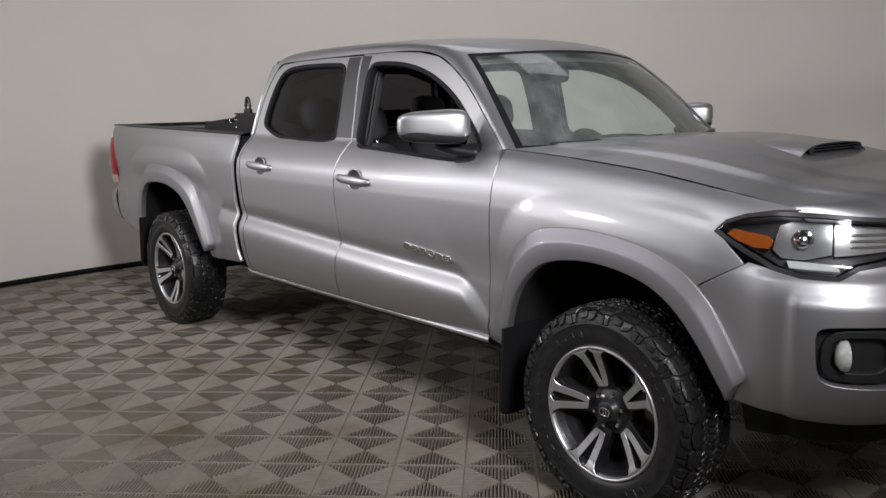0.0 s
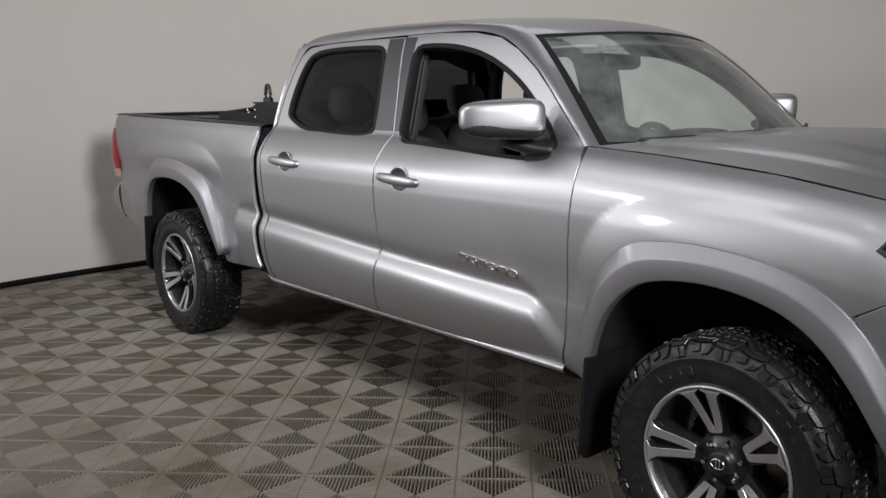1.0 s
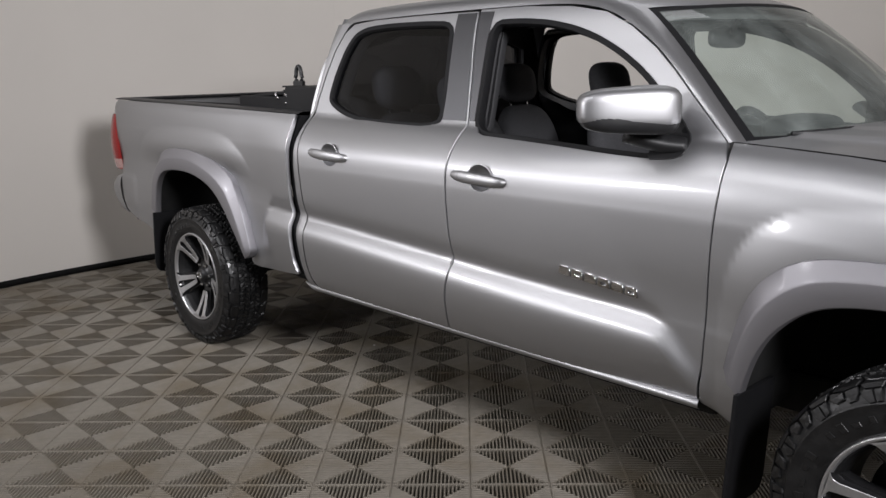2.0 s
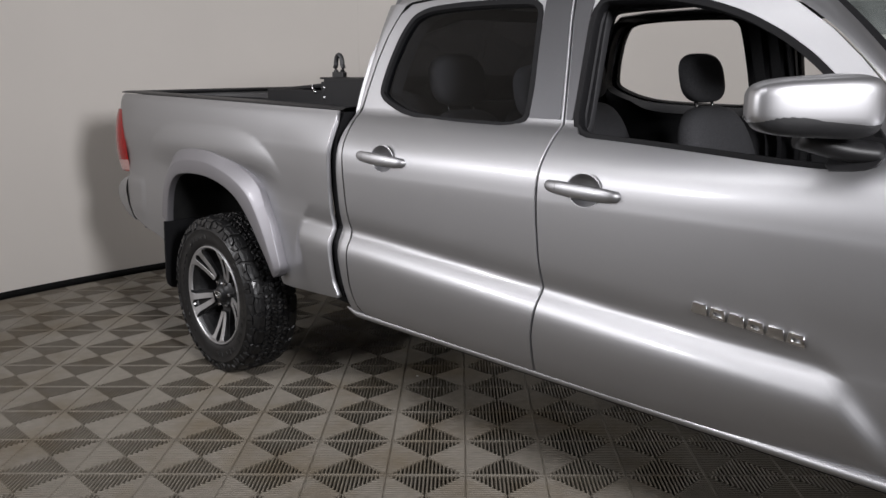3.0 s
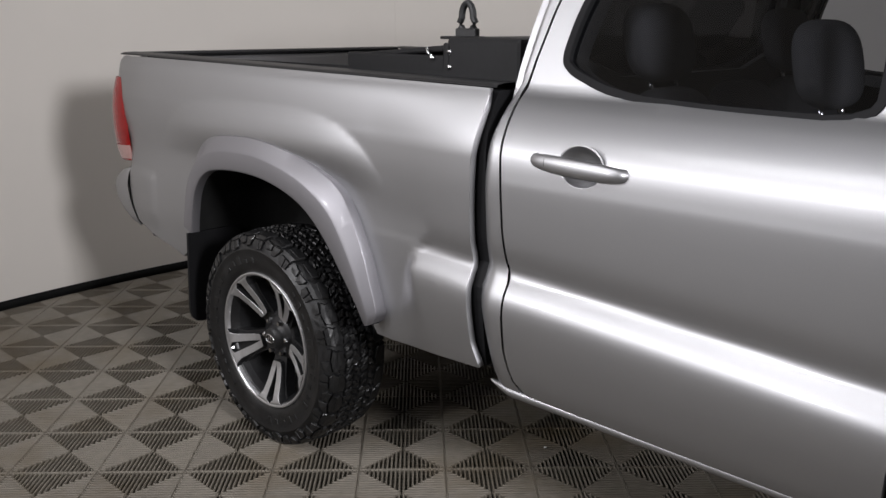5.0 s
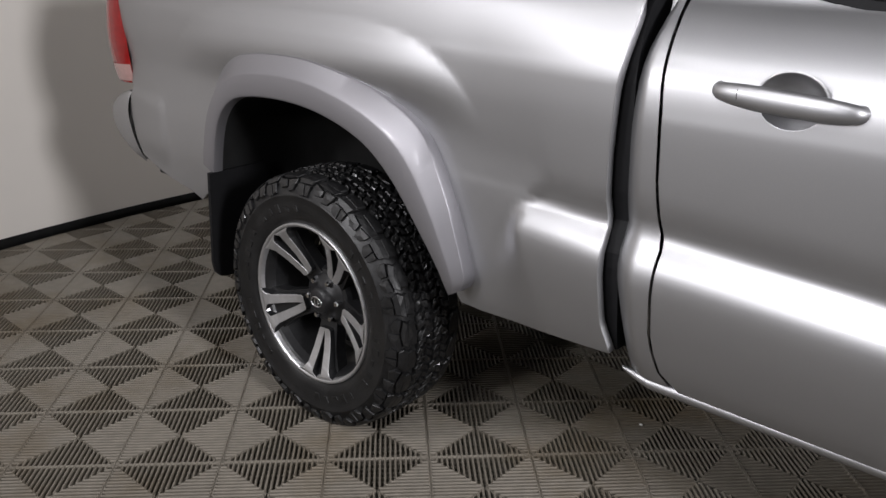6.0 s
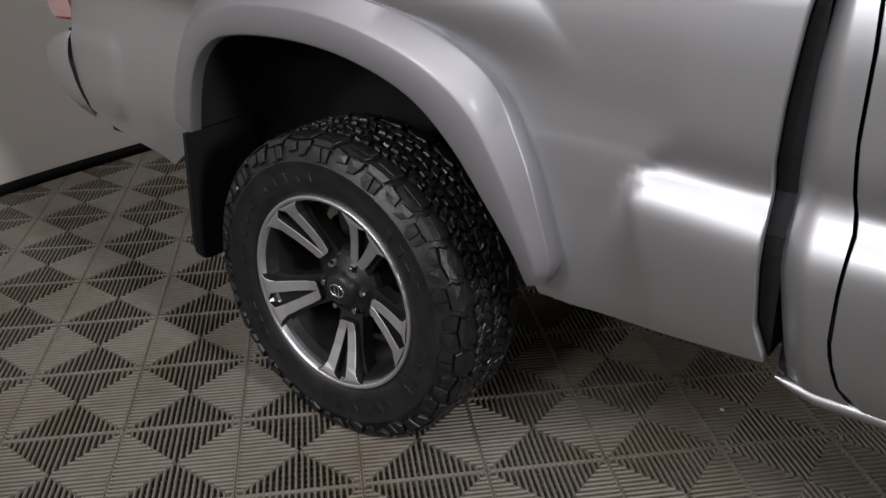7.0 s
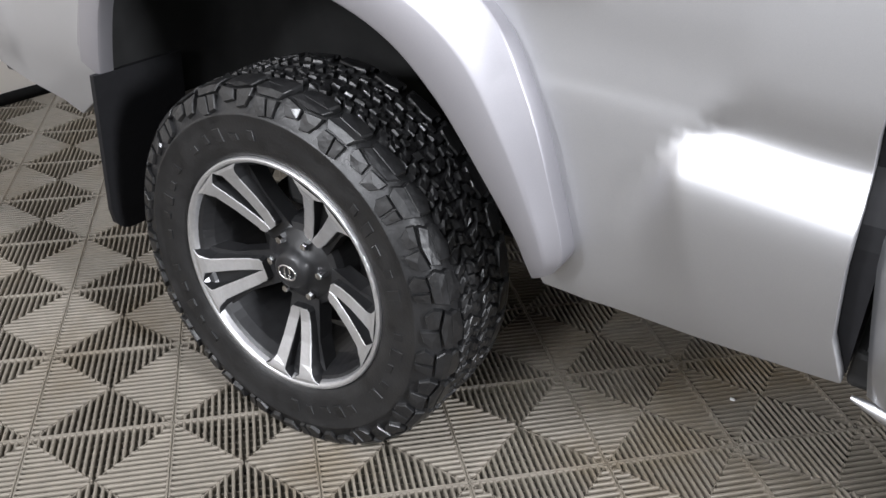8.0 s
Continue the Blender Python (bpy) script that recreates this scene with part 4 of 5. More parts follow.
def wheel_meshes():
    body, tread = tyre_mesh()
    out = {"tyre": body, "tread": tread}
    bm = bmesh.new()
    lathe(bm, [(0.2365, -0.104), (0.2350, -0.1140), (0.2325, -0.1155), (0.2265, -0.1135), (0.2235, -0.106), (0.221, -0.096)], 96)
    bmesh.ops.recalc_face_normals(bm, faces=bm.faces)
    me = bpy.data.meshes.new("rim_lip")
    bm.to_mesh(me), bm.free()
    out["rim_lip"] = finish(me, M_RIM)
    # a machined spoke of two bars, closed towards the hub, with dark painted flanks
    bm = bmesh.new()
    rows = ((0.086, 0.0, 0.017), (0.092, 0.0, 0.0235), (0.1035, 0.0015, 0.0255), (0.112, 0.0035, 0.0285), (0.150, 0.0100, 0.0360), (0.190, 0.0160, 0.0445), (0.206, 0.0182, 0.0510), (0.2125, 0.0185, 0.0550), (0.2185, 0.0100, 0.0610), (0.2260, 0.0, 0.0720))
    for sgn in (-1, 1):
        strip = []
        for r, t0, t1 in rows:
            y = -0.0665 - 0.047 * step(0.07, 0.30, r) * 1.42
            y = max(y, -0.1135)
            q = []
            for t in (t0, t0 + 0.0012, t1 - 0.0012, t1):
                edge = 0.0015 if t in (t0, t1) else 0.0
                rr = math.sqrt(max(r * r - t * t, 0.0)) if r > 0.2 else r
                q.append(bm.verts.new((rr, y + edge, sgn * t)))
            for t in (t1 + 0.004, t0):
                rr = math.sqrt(max(r * r - t * t, 0.0)) if r > 0.2 else r
                q.append(bm.verts.new((rr, y + 0.030, sgn * (t - (0.002 if t == t0 else 0.0)))))
            strip.append(q)
        for a, b in zip(strip, strip[1:]):
            for i, mat in ((0, 0), (1, 0), (2, 0), (3, 1), (5, 1)):
                j = (i + 1) % 6
                bm.faces.new((a[i], b[i], b[j], a[j]) if sgn > 0 else (a[j], b[j], b[i], a[i])).material_index = mat
        bm.faces.new([strip[0][i] for i in ((0, 1, 2, 3, 4, 5) if sgn > 0 else (5, 4, 3, 2, 1, 0))]).material_index = 1
    bmesh.ops.recalc_face_normals(bm, faces=bm.faces)
    me = bpy.data.meshes.new("spoke")
    bm.to_mesh(me), bm.free()
    out["spoke"] = finish(me, M_RIM, False)
    me.materials.append(M_RIMD)
    bm = bmesh.new()
    lathe(bm, [(0.2255, -0.104), (0.217, -0.092), (0.208, -0.070), (0.200, -0.03), (0.196, 0.05), (0.21, 0.09), (0.225, 0.10)], 72)
    lathe(bm, [(0.0, -0.045), (0.070, -0.048), (0.086, -0.044), (0.092, -0.03), (0.092, 0.02), (0.0, 0.02)], 48)
    for k in range(5):
        a = 2 * math.pi * k / 5
        spoke_face(bm, a, [(0.066, -0.034, -0.046), (0.150, -0.043, -0.066), (0.218, -0.070, -0.086), (0.218, 0.070, -0.086), (0.150, 0.043, -0.066), (0.066, 0.034, -0.046)], 0, 0.035)
    bmesh.ops.recalc_face_normals(bm, faces=bm.faces)
    me = bpy.data.meshes.new("rim")
    bm.to_mesh(me), bm.free()
    out["rim"] = finish(me, M_RIMD, False)
    bm = bmesh.new()
    lathe(bm, [(0.0, -0.086), (0.030, -0.085), (0.036, -0.081), (0.040, -0.070), (0.046, -0.060), (0.062, -0.055), (0.075, -0.046)], 40)
    me = bpy.data.meshes.new("hub_cap")
    bmesh.ops.recalc_face_normals(bm, faces=bm.faces)
    bm.to_mesh(me), bm.free()
    out["hub_cap"] = finish(me, M_RIMD)
    bm = bmesh.new()
    for rx, rz in ((0.021, 0.0145), (0.0065, 0.014)):
        tube(bm, [(rx * math.cos(t), -0.0875, rz * math.sin(t)) for t in (2 * math.pi * k / 24 for k in range(24))], 0.0022, 6, closed=True)
    bmesh.ops.recalc_face_normals(bm, faces=bm.faces)
    me = bpy.data.meshes.new("emblem")
    bm.to_mesh(me), bm.free()
    out["emblem"] = finish(me, M_CHROME)
    bm = bmesh.new()
    lathe(bm, [(0.0, -0.022), (0.007, -0.021), (0.0095, -0.015), (0.010, 0.0), (0.013, 0.004)], 6)
    bmesh.ops.recalc_face_normals(bm, faces=bm.faces)
    me = bpy.data.meshes.new("lug_nut")
    bm.to_mesh(me), bm.free()
    out["lug_nut"] = finish(me, M_CHROME, False)
    bm = bmesh.new()
    lathe(bm, [(0.05, 0.015), (0.158, 0.018), (0.160, 0.024), (0.160, 0.040), (0.05, 0.045)], 48)
    bmesh.ops.recalc_face_normals(bm, faces=bm.faces)
    me = bpy.data.meshes.new("brake_disc")
    bm.to_mesh(me), bm.free()
    out["brake_disc"] = finish(me, M_STEEL)
    bm = bmesh.new()
    rounded(bm, (0.07, 0.07, 0.15), (-0.135, 0.025, 0.02), 0.015)
    me = bpy.data.meshes.new("brake_caliper")
    bm.to_mesh(me), bm.free()
    out["brake_caliper"] = finish(me, M_DARK, False)
    return out


WHEEL = wheel_meshes()
for x, s, off, turn in ((-0.012, -1, 0.766, -86.0), (3.584, -1, 0.790, 105.0), (-0.012, 1, 0.766, 30.0), (3.584, 1, 0.790, 10.0)):
    wheel = new("wheel")
    wheel.parent = truck
    wheel.matrix_basis = pose(x, s * off, 0.370, 0, 0, 0 if s < 0 else 180) @ pose(0, 0, 0, 0, -turn, 0)
    tagged(wheel, "five-spoke alloy wheel with an all-terrain tyre")
    for name, me in WHEEL.items():
        if name == "lug_nut":
            for k in range(6):
                a = 2 * math.pi * (k + 0.5) / 6
                nut = link(name, me, wheel)
                nut.location = (0.0605 * math.cos(a), -0.050, 0.0605 * math.sin(a))
        elif name == "spoke":
            for k in range(5):
                link(name, me, wheel).rotation_euler = (0, -2 * math.pi * k / 5, 0)
        else:
            ob = link(name, me, wheel)
            if name == "tread":
                tagged(ob, kind="stuff")
            if name == "emblem":
                ob.rotation_euler = (0, radians(turn), 0)

# wheel housings, mud flaps, underbody
for line in (REAR_ARCH_IN, FRONT_ARCH_IN):
    cx = (line[0][0] + line[-1][0]) / 2
    for s in (-1, 1):
        bm = bmesh.new()
        rows = []
        for y, k in ((0.853, 1.004), (0.835, 1.012), (0.79, 1.03), (0.60, 1.04), (0.47, 1.04)):
            rows.append([bm.verts.new((cx + (x - cx) * k, s * y, 0.5 + (z - 0.5) * k)) for x, z in line])
        for a, b in zip(rows, rows[1:]):
            for i in range(len(line) - 1):
                bm.faces.new((a[i], a[i + 1], b[i + 1], b[i]))
        bm.faces.new(rows[-1])
        part("wheel_housing", bm, M_DARK, truck, smooth=True)
for s in (-1, 1):
    for fx, z0, z1 in ((-0.470, 0.315, 0.665), (3.096, 0.215, 0.575)):
        bm = bmesh.new()
        line = [(0.880, z1), (0.884, z0 + 0.06), (0.876, z0 + 0.025), (0.858, z0 + 0.006), (0.835, z0), (0.70, z0), (0.675, z0 + 0.010), (0.662, z0 + 0.04), (0.662, z1)]
        bm.faces.new([bm.verts.new((0, s * (y if fx < 1 else y + 0.008), z)) for y, z in line])
        got = bmesh.ops.extrude_face_region(bm, geom=bm.faces[:])
        bmesh.ops.translate(bm, vec=(0.012, 0, 0), verts=[v for v in got["geom"] if isinstance(v, bmesh.types.BMVert)])
        for v in bm.verts:
            v.co.x += fx - 0.025 * ((v.co.z - z1) / 0.4) ** 2
        part("mud_flap", bm, M_RUBBER, truck, "black rubber mud flap")
    box_part("frame_rail", (5.0, 0.08, 0.13), (1.7, s * 0.45, 0.47), M_DARK, truck, 0.01)
box_part("cab_floor", (2.1, 1.50, 0.06), (1.98, 0, 0.50), M_DARK, truck, 0.01)
bm = bmesh.new()
tube(bm, [(0, y, 0.372) for y in np.linspace(-0.72, 0.72, 9)], 0.045, 14)
rounded(bm, (0.26, 0.24, 0.24), (0, 0.05, 0.372), 0.07, 3)
part("rear_axle", bm, M_DARK, truck)
bm = bmesh.new()
tube(bm, [(3.571, y, 0.372) for y in np.linspace(-0.72, 0.72, 9)], 0.035, 12)
part("front_axle", bm, M_DARK, truck)
bm = bmesh.new()
tube(bm, [(1.2, -0.35, 0.36), (0.6, -0.42, 0.36), (0.25, -0.5, 0.42)], 0.035, 12)
part("exhaust", bm, M_DARK, truck)

# load bed
for s in (-1, 1):
    grid("bed_inner_wall", lambda u, v: (-1.0 + 1.92 * u, s * (0.70 + 0.0 * v), 0.97 + 0.315 * v), 4, 2, M_COVER, truck)

    def cap(u, v):
        x = -1.030 + 1.960 * u
        a = math.pi * v
        return (x, s * (0.742 + 0.056 * math.cos(a)), top_line(x) + 0.001 + 0.010 * math.sin(a) ** 0.6)
    grid("bed_rail_cap", cap, 24, 10, M_BLACK, truck, label="black plastic rail cap")
box_part("bed_floor", (1.95, 1.42, 0.03), (-0.05, 0, 0.975), M_BLACK, truck, 0.004)
box_part("bed_front_wall", (0.03, 1.46, 0.50), (0.905, 0, 1.00), M_BLACK, truck, 0.008)
# a solid black slab across the truck fills the gap behind the cab
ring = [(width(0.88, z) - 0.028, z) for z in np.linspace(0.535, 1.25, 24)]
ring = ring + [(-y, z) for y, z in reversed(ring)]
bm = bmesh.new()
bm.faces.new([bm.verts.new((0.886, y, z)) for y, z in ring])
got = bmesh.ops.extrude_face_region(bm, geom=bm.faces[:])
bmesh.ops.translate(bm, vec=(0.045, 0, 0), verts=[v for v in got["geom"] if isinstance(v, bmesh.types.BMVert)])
part("gap_filler", bm, M_RUBBER, truck, "black sheet filling the gap between bed and cab")
box_part("tailgate", (0.05, 1.44, 0.45), (-1.055, 0, 1.05), M_PAINT, truck, 0.02)
box_part("tailgate_cap", (0.06, 1.40, 0.018), (-1.04, 0, 1.284), M_BLACK, truck, 0.008)
for s in (-1, 1):
    def lamp_face(u, v):
        z = 0.866 + 0.332 * v
        a = radians(-48 + 153 * u)
        k = 0.55 + 0.45 * math.sin(math.pi * (0.10 + 0.82 * v)) ** 0.6
        return (-1.035 - 0.068 * max(0, math.sin(a)) ** 0.6 * k + (-0.070 * math.sin(a) if a < 0 else 0), s * (0.742 + 0.095 * max(0.0, math.cos(a)) ** 0.6 * k), z)
    tl = grid("tail_light", lamp_face, 14, 14, M_RED, truck, flip=s < 0, label="red tail light with a clear lower lens")
    grid("lower_lens", lambda u, v: tuple(np.array(lamp_face(u, 0.02 + 0.17 * v)) + np.array((-0.001, s * 0.0025, 0))), 12, 4, M_SMOKE, tl, flip=s < 0)

    def bumper_end(u, v):
        a = radians(-5 + 95 * u)
        z = 0.60 + 0.235 * v
        bell = math.sin(math.pi * (0.01 + 0.98 * v)) ** 0.4
        edge = float(np.interp(z, [0.60, 0.632, 0.69, 0.765, 0.82, 0.84], [-0.944, -0.957, -0.984, -1.008, -1.002, -0.996]))
        return (edge - 0.265 * max(0, math.sin(a)) ** 0.65 * bell + (0.08 * math.sin(a) if a < 0 else 0), s * (0.56 + 0.268 * max(0, math.cos(a)) ** 0.65 * (0.90 + 0.10 * bell)), z)
    grid("rear_bumper_end", bumper_end, 16, 12, M_PAINT, truck, flip=s < 0)
    box_part("bumper_bracket", (0.36, 0.05, 0.05), (-0.78, s * 0.74, 0.575), M_BLACK, truck, 0.01)
box_part("rear_bumper", (0.12, 1.2, 0.20), (-1.15, 0, 0.715), M_PAINT, truck, 0.04, seg=3)
box_part("number_plate_recess", (0.03, 0.34, 0.14), (-1.205, 0, 0.72), M_BLACK, truck, 0.01)
# ---- mirrors, badge, cabin, load ----
def blob(at, half, axis=0.0, e=0.5, v0=-1.0, v1=1.0, nu=32, nv=16, taper=0.0):
    """A rounded block: half sizes along its axis, across it and up; axis is its angle in plan."""
    ca, sa = math.cos(axis), math.sin(axis)
    pw = lambda t, k: math.copysign(abs(t) ** k, t)

    def f(u, v):
        lat = (v0 + (v1 - v0) * v) * math.pi / 2
        lon = 2 * math.pi * u
        r = pw(math.cos(lat), e)
        p, q, z = half[0] * r * pw(math.cos(lon), e), half[1] * r * pw(math.sin(lon), e), half[2] * pw(math.sin(lat), e)
        q *= 1 - taper * p / half[0]
        z *= 1 - 0.5 * taper * p / half[0]
        return (at[0] + p * ca - q * sa, at[1] + p * sa + q * ca, at[2] + z)
    return f, nu, nv


for s in (-1, 1):
    ax = math.atan2(0.817, -0.577) if s > 0 else math.atan2(-0.817, -0.577)
    mirror = new("side_mirror")
    mirror.parent = truck
    tagged(mirror, "silver door mirror with a clear indicator strip")
    at = (2.748, s * 0.920, 1.338)
    f, a, b = blob(at, (0.144, 0.066, 0.061), ax, 0.50, -0.34, 1.0, taper=0.28)
    grid("shell", f, 40, 16, M_PAINT, mirror, label="silver mirror cap")
    f, a, b = blob((at[0] + 0.004, at[1], at[2] - 0.012), (0.140, 0.062, 0.058), ax, 0.52, -1.0, 0.1, taper=0.26)
    grid("lower_shell", f, 40, 14, M_BLACK, mirror, label="black lower mirror shell")
    f, a, b = blob((at[0], at[1], at[2] - 0.026), (0.1455, 0.0675, 0.012), ax, 0.50, -0.8, 0.8, taper=0.28)
    grid("indicator_strip", lambda u, v: f(0.60 + 0.42 * u if s > 0 else 0.98 - 0.42 * u, v), 24, 6, M_LENSIN, mirror)
    bm = bmesh.new()
    pts = [(2.70, s * 0.86, 1.262), (2.77, s * 0.80, 1.236), (2.83, s * 0.75, 1.226)]
    tube(bm, spline(pts, 5), 0.048, 14, flat=0.55)
    part("foot", bm, M_BLACK, mirror, smooth=True)
    panel("sail", chaikin([(2.735, 1.188), (2.82, 1.194), (2.854, 1.208), (2.854, 1.252), (2.815, 1.300), (2.772, 1.330), (2.760, 1.25)], 1), skin(0.006), M_BLACK, mirror, left=s > 0, rim=0.02, label="black triangular mirror mount")

# six chrome bars stand for the badge on the front door
for s in (-1, 1):
    for k in range(6):
        x0 = 2.452 + 0.0495 * k
        z0 = 0.8015 - 0.0055 * k
        line = [(x0, z0 + 0.003), (x0 + 0.012, z0 - 0.001), (x0 + 0.043, z0 - 0.004), (x0 + 0.040, z0 + 0.024), (x0 + 0.006, z0 + 0.028)]
        hole = [(x0 + 0.012, z0 + 0.007), (x0 + 0.034, z0 + 0.004), (x0 + 0.033, z0 + 0.015), (x0 + 0.012, z0 + 0.018)]
        panel("badge_bar", line, skin(0.008), M_CHROME, truck, holes=[hole] if k % 2 else [], left=s > 0, gap=0.02, rim=0.008, shrink=0.001)

# cabin
def seat(x, y, wide, parent, rest=True, top=1.365, label=""):
    f, a, b = blob((x, y, top - 0.43), (0.075, wide, 0.32), 0.0, 0.62)
    ob = grid("seat_back", lambda u, v: (f(u, v)[0] - 0.30 * (f(u, v)[2] - top + 0.43), f(u, v)[1], f(u, v)[2]), 28, 18, M_SEAT, parent, label=label)
    f2, a, b = blob((x + 0.27, y, 0.76), (0.29, wide, 0.085), 0.0, 0.55)
    grid("seat_cushion", f2, 28, 12, M_SEAT, ob)
    if rest:
        f3, a, b = blob((x - 0.13, y, top), (0.052, 0.132, 0.098), 0.0, 0.68)
        grid("headrest", lambda u, v: (f3(u, v)[0] - 0.2 * (f3(u, v)[2] - top), f3(u, v)[1] * 1.0, f3(u, v)[2]), 28, 16, M_SEAT, ob)
        for d in (-0.062, 0.062):
            bm = bmesh.new()
            tube(bm, [(x - 0.105, y + d, top - 0.15), (x - 0.12, y + d, top - 0.07)], 0.007, 8)
            part("headrest_post", bm, M_CHROME, ob, smooth=True)
    return ob


seat(1.70, -0.40, 0.24, truck, top=1.325, label="charcoal fabric front seat")
seat(1.83, 0.44, 0.24, truck, label="charcoal fabric front seat")
for y in (-0.40, 0.0, 0.40):
    seat(1.27, y, 0.20, truck, rest=y != 0.0, label="charcoal fabric rear seat")


def dash(u, v):
    a = math.pi * (0.05 + 0.75 * v)
    return (2.86 - 0.30 * math.cos(math.pi - a) * 0.9 - 0.02, -0.70 + 1.40 * u, 1.03 + 0.185 * math.sin(a))


grid("dashboard", dash, 20, 14, M_TRIM, truck, label="dark dashboard")
hoodlet, a, b = blob((2.66, 0.39, 1.20), (0.12, 0.20, 0.055), 0.0, 0.7)
grid("gauge_hood", hoodlet, 24, 12, M_TRIM, truck)
bm = bmesh.new()
hub = Matrix.Translation((2.50, 0.39, 1.10)) @ pose(0, 0, 0, 0, 62, 0)
tube(bm, [tuple(hub @ Vector((0.185 * math.cos(t), 0.185 * math.sin(t), 0))) for t in (2 * math.pi * k / 36 for k in range(36))], 0.016, 10, closed=True)
for t in (0, 150, 210):
    tube(bm, [tuple(hub @ Vector((0.03 * math.cos(radians(t + 90)), 0.03 * math.sin(radians(t + 90)), 0.01))), tuple(hub @ Vector((0.18 * math.cos(radians(t + 90)), 0.18 * math.sin(radians(t + 90)), 0)))], 0.018, 8)
part("steering_wheel", bm, M_BLACK, truck, smooth=True)
f, a, b = blob((2.52, 0.02, 1.545), (0.018, 0.125, 0.038), 0.0, 0.6)
rv = grid("rear_view_mirror", f, 24, 12, M_BLACK, truck)
bm = bmesh.new()
tube(bm, [(2.53, 0.02, 1.56), (2.58, 0.02, 1.63)], 0.012, 8)
part("mirror_stem", bm, M_BLACK, rv, smooth=True)
for y in (-0.36, 0.36):
    box_part("sun_visor", (0.15, 0.40, 0.018), (2.50, y, 1.628), M_LINER, truck, 0.008, turn=Euler((0, radians(14), 0)).to_matrix())
# back wall of the cab with its window
def back(u, v):
    return (0.965 + 0.09 * step(1.2, 1.75, v), u, v)


panel("cab_back", [(-0.74, 0.52), (0.74, 0.52), (0.76, 1.20), (0.70, 1.45), (0.60, 1.66), (-0.60, 1.66), (-0.70, 1.45), (-0.76, 1.20)], back, M_PAINT, truck, holes=[chaikin([(-0.60, 1.27), (0.60, 1.27), (0.52, 1.60), (-0.52, 1.60)], 1)], gap=0.06)
panel("cab_back_trim", [(-0.72, 0.54), (0.72, 0.54), (0.73, 1.20), (0.68, 1.45), (0.58, 1.64), (-0.58, 1.64), (-0.68, 1.45), (-0.73, 1.20)], lambda u, v: (back(u, v)[0] + 0.03, -u, v), M_TRIM, truck, holes=[chaikin([(-0.60, 1.27), (0.60, 1.27), (0.52, 1.60), (-0.52, 1.60)], 1)], gap=0.06)
pane = panel("rear_window", [(-0.60, 1.27), (0.60, 1.27), (0.52, 1.60), (-0.52, 1.60)], lambda u, v: (back(u, v)[0] + 0.012, u, v), G_BACK, truck, gap=0.1, rim=0.003)
pane.visible_shadow = False
# wipers
for y0, y1, x0 in ((-0.60, -0.05, 3.10), (0.02, 0.60, 3.17)):
    bm = bmesh.new()
    pts = []
    for k in range(9):
        y = y0 + (y1 - y0) * k / 8
        p = shield(0.965 - 0.03 * (k / 8), (y / 0.72 + 1) / 2)
        pts.append((p[0] + 0.015, p[1], p[2] + 0.012))
    tube(bm, pts, 0.008, 6)
    part("wiper", bm, M_BLACK, truck, smooth=True)

# folded bed cover and its bracket, resting on the bed rails
cover = thing("bed_cover", (0.55, 0, 1.27), "black folded bed cover with a metal latch, resting on the rails", "bed cover")


def cov(name, size, at, mat, bevel=0.006, label="", turn=None, parent=None):
    bm = bmesh.new()
    rounded(bm, size, (at[0] - 0.55, at[1], at[2] - 1.27), bevel, 2, turn)
    return part(name, bm, mat, parent or cover, label)


tilt = Euler((0, radians(-4.5), 0)).to_matrix()
for k, z in enumerate((1.284, 1.304, 1.324)):
    cov("panel", (0.40, 1.36, 0.017), (0.44, 0, z + 0.002 * k), M_COVER, 0.006, turn=tilt if k == 2 else None)
cov("end_rail", (0.42, 0.025, 0.05), (0.44, -0.672, 1.300), M_COVER, 0.006)
cov("end_rail", (0.42, 0.025, 0.05), (0.44, 0.672, 1.300), M_COVER, 0.006)
cov("hinge_bar", (0.022, 1.38, 0.085), (0.652, 0, 1.316), M_COVER, 0.005)
cov("front_box", (0.26, 1.38, 0.105), (0.785, 0, 1.322), M_COVER, 0.012)
cov("bracket", (0.09, 0.09, 0.008), (0.66, -0.63, 1.372), M_COVER, 0.003)
bm = bmesh.new()
pts = [(0.030 * math.cos(t) * (1.0 if math.sin(t) < 0 else 0.72) + 0.10, -0.60, 0.155 + 0.040 * math.sin(t)) for t in (2 * math.pi * k / 20 for k in range(20))]
tube(bm, pts, 0.0095, 8, closed=True)
rounded(bm, (0.075, 0.022, 0.030), (0.10, -0.60, 0.112), 0.004)
part("hook", bm, M_BLACK, cover, "upright black metal loop")
for x, z in ((0.60, 1.318), (0.667, 1.295), (0.667, 1.335)):
    bm = bmesh.new()
    lathe(bm, [(0.0, -0.010), (0.006, -0.009), (0.008, -0.004), (0.008, 0.004)], 10, at=(x - 0.55, -0.686, z - 1.27))
    part("bolt", bm, M_CHROME, cover, smooth=True)
bm = bmesh.new()
tube(bm, [(0.60 - 0.55, -0.690, 0.052), (0.585 - 0.55, -0.692, 0.062), (0.58 - 0.55, -0.690, 0.075)], 0.004, 6)
part("latch_clip", bm, M_CHROME, cover, smooth=True)

# a white scrap on the floor
scrap = thing("paper_scrap", (0.714, -0.249, 0.0), "tiny white scrap of paper on the floor tiles", "litter")
bm = bmesh.new()
bmesh.ops.create_icosphere(bm, subdivisions=1, radius=0.006)
bmesh.ops.scale(bm, vec=(1.2, 0.9, 0.5), verts=bm.verts)
bmesh.ops.translate(bm, vec=(0, 0, 0.003), verts=bm.verts)
part("crumb", bm, M_SPECK, scrap)
# ---- floor tiles, last ----
TILE, TURN_T = 0.2822, radians(45.5)
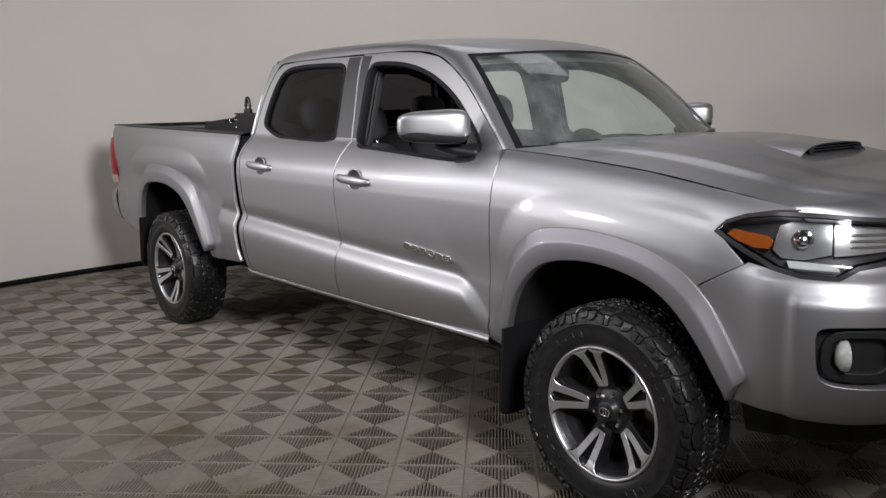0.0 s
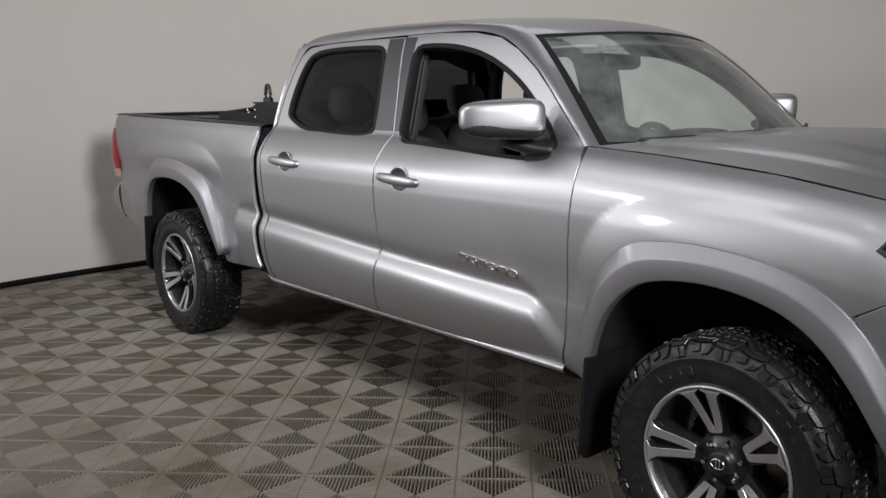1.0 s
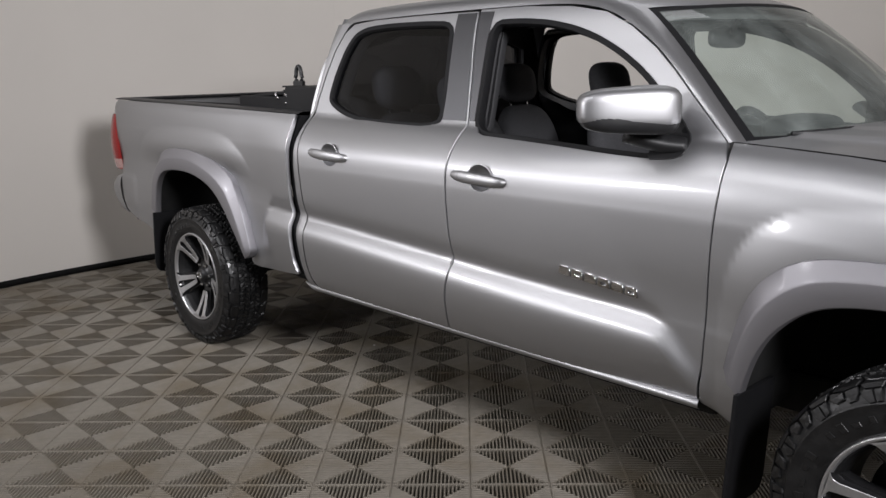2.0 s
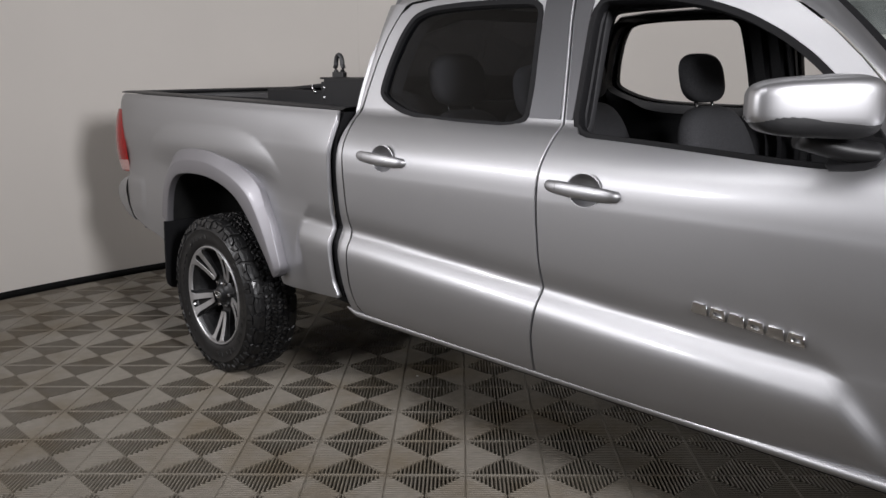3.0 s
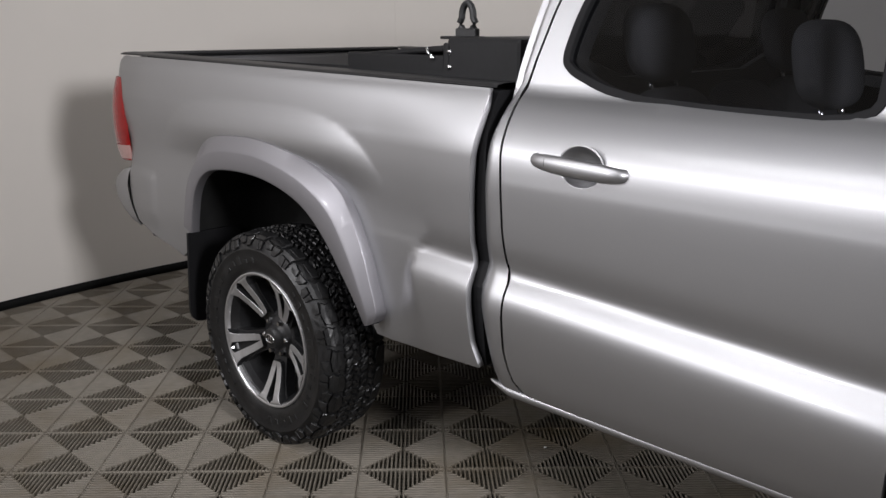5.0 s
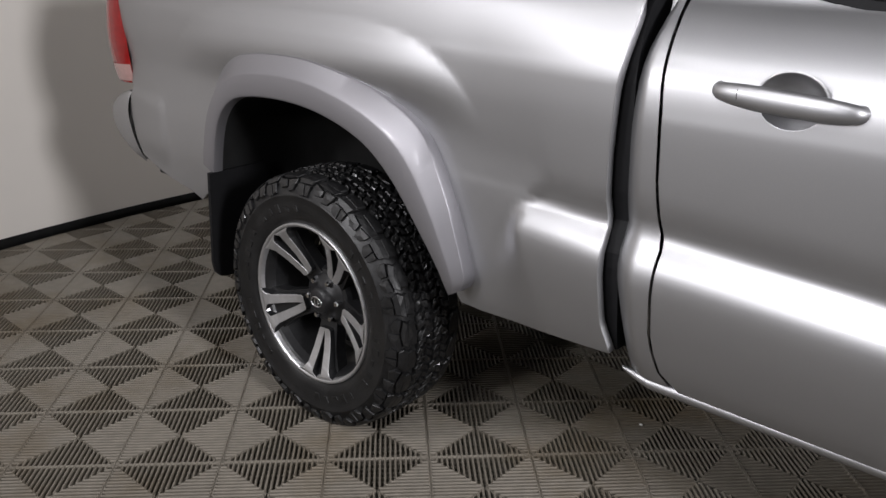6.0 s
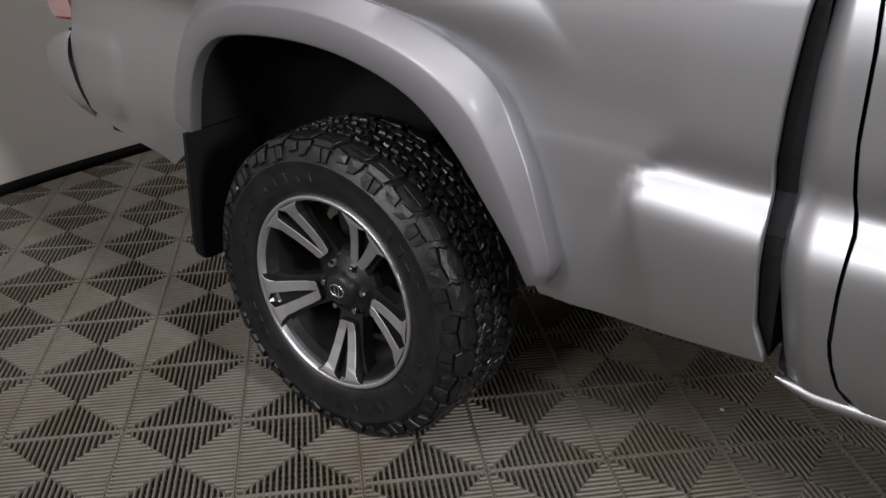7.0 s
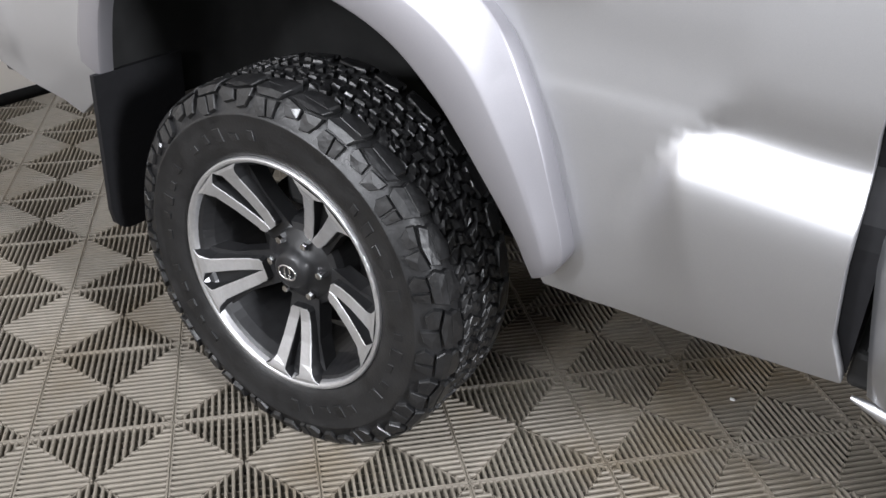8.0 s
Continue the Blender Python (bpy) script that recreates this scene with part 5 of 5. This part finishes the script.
START = Vector((2.366, -1.172))


def tile_mesh():
    """One tile: a frame, ribs that run inwards from each edge, and low cross bars between them."""
    verts, faces = [], []
    h, top, deep = TILE / 2 - 0.0003, 0.0, -0.028

    def bar(p, q, w, z1, z0):
        """A bar with a broad chamfer along its top."""
        d = (q - p).normalized()
        n = Vector((-d.y, d.x)) * w / 2
        k = len(verts)
        for z, m in ((z0, 1.0), (z1 - 0.0022, 0.94), (z1, 0.5)):
            verts.extend([(*(p + n * m), z), (*(p - n * m), z), (*(q - n * m), z), (*(q + n * m), z)])
        faces.append((k + 8, k + 9, k + 10, k + 11))
        for r in (k, k + 4):
            faces.extend([(r, r + 1, r + 5, r + 4), (r + 2, r + 3, r + 7, r + 6), (r + 1, r + 2, r + 6, r + 5), (r + 3, r, r + 4, r + 7)])

    count = 20
    pitch = 2 * h / count
    for side in range(4):
        a = side * math.pi / 2
        ex, ey = Vector((math.cos(a), math.sin(a))), Vector((-math.sin(a), math.cos(a)))
        bar(-ey * h + ex * (h - 0.0022), ey * h + ex * (h - 0.0022), 0.0046, top - 0.0003, deep)
        bar(ex * 0.002 + ey * 0.002, ex * (h - 0.004) + ey * (h - 0.004), 0.0046, top - 0.005, deep)
        for i in range(count):
            u = -h + (i + 0.5) * pitch
            r = abs(u)
            bar(ex * (r + 0.001) + ey * u, ex * (h - 0.003) + ey * u, 0.0063, top, deep)
        for j in range(1, 7):
            v = (j + 0.45) / 7 * h
            bar(ex * v - ey * (v - 0.002), ex * v + ey * (v - 0.002), 0.0050, top - 0.013, deep)
    me = bpy.data.meshes.new("tile")
    me.from_pydata(verts, [], faces)
    finish(me, M_TILE, False)
    return me, np.array(verts), faces


tile_data, tile_verts, tile_faces = tile_mesh()
ca, sa = math.cos(TURN_T), math.sin(TURN_T)
places = []
for i in range(-40, 41):
    for j in range(-40, 41):
        u, v = (i + 0.5) * TILE, (j + 0.5) * TILE
        x, y = START.x + u * ca - v * sa, START.y + u * sa + v * ca
        ry = 4.5 if y > -0.2 else 5.6
        if ((x - 2.22) / 4.40) ** 2 + ((y + 0.2) / ry) ** 2 < 1.06:
            places.append((x, y))
places.sort(key=lambda p: math.hypot((p[0] - 0.6) * 0.8, p[1] + 1.2))
for k, (x, y) in enumerate(places[:300]):
    ob = new("tile", tile_data)
    ob.parent = floor
    ob.matrix_basis = pose(x, y, 0, 0, 0, math.degrees(TURN_T) + 90 * ((k * 7) % 4))
rest = places[300:]
nv = len(tile_verts)
turned = np.stack([tile_verts[:, 0] * ca - tile_verts[:, 1] * sa, tile_verts[:, 0] * sa + tile_verts[:, 1] * ca, tile_verts[:, 2]], 1)
big_v = (turned[None] + np.array([(x, y, 0.0) for x, y in rest])[:, None]).reshape(-1, 3)
big_f = [tuple(i + nv * k for i in f) for k in range(len(rest)) for f in tile_faces]
tagged(raw("outer_tiles", big_v.tolist(), big_f, M_TILE, floor, smooth=False), "further ribbed plastic floor tiles", kind="stuff")
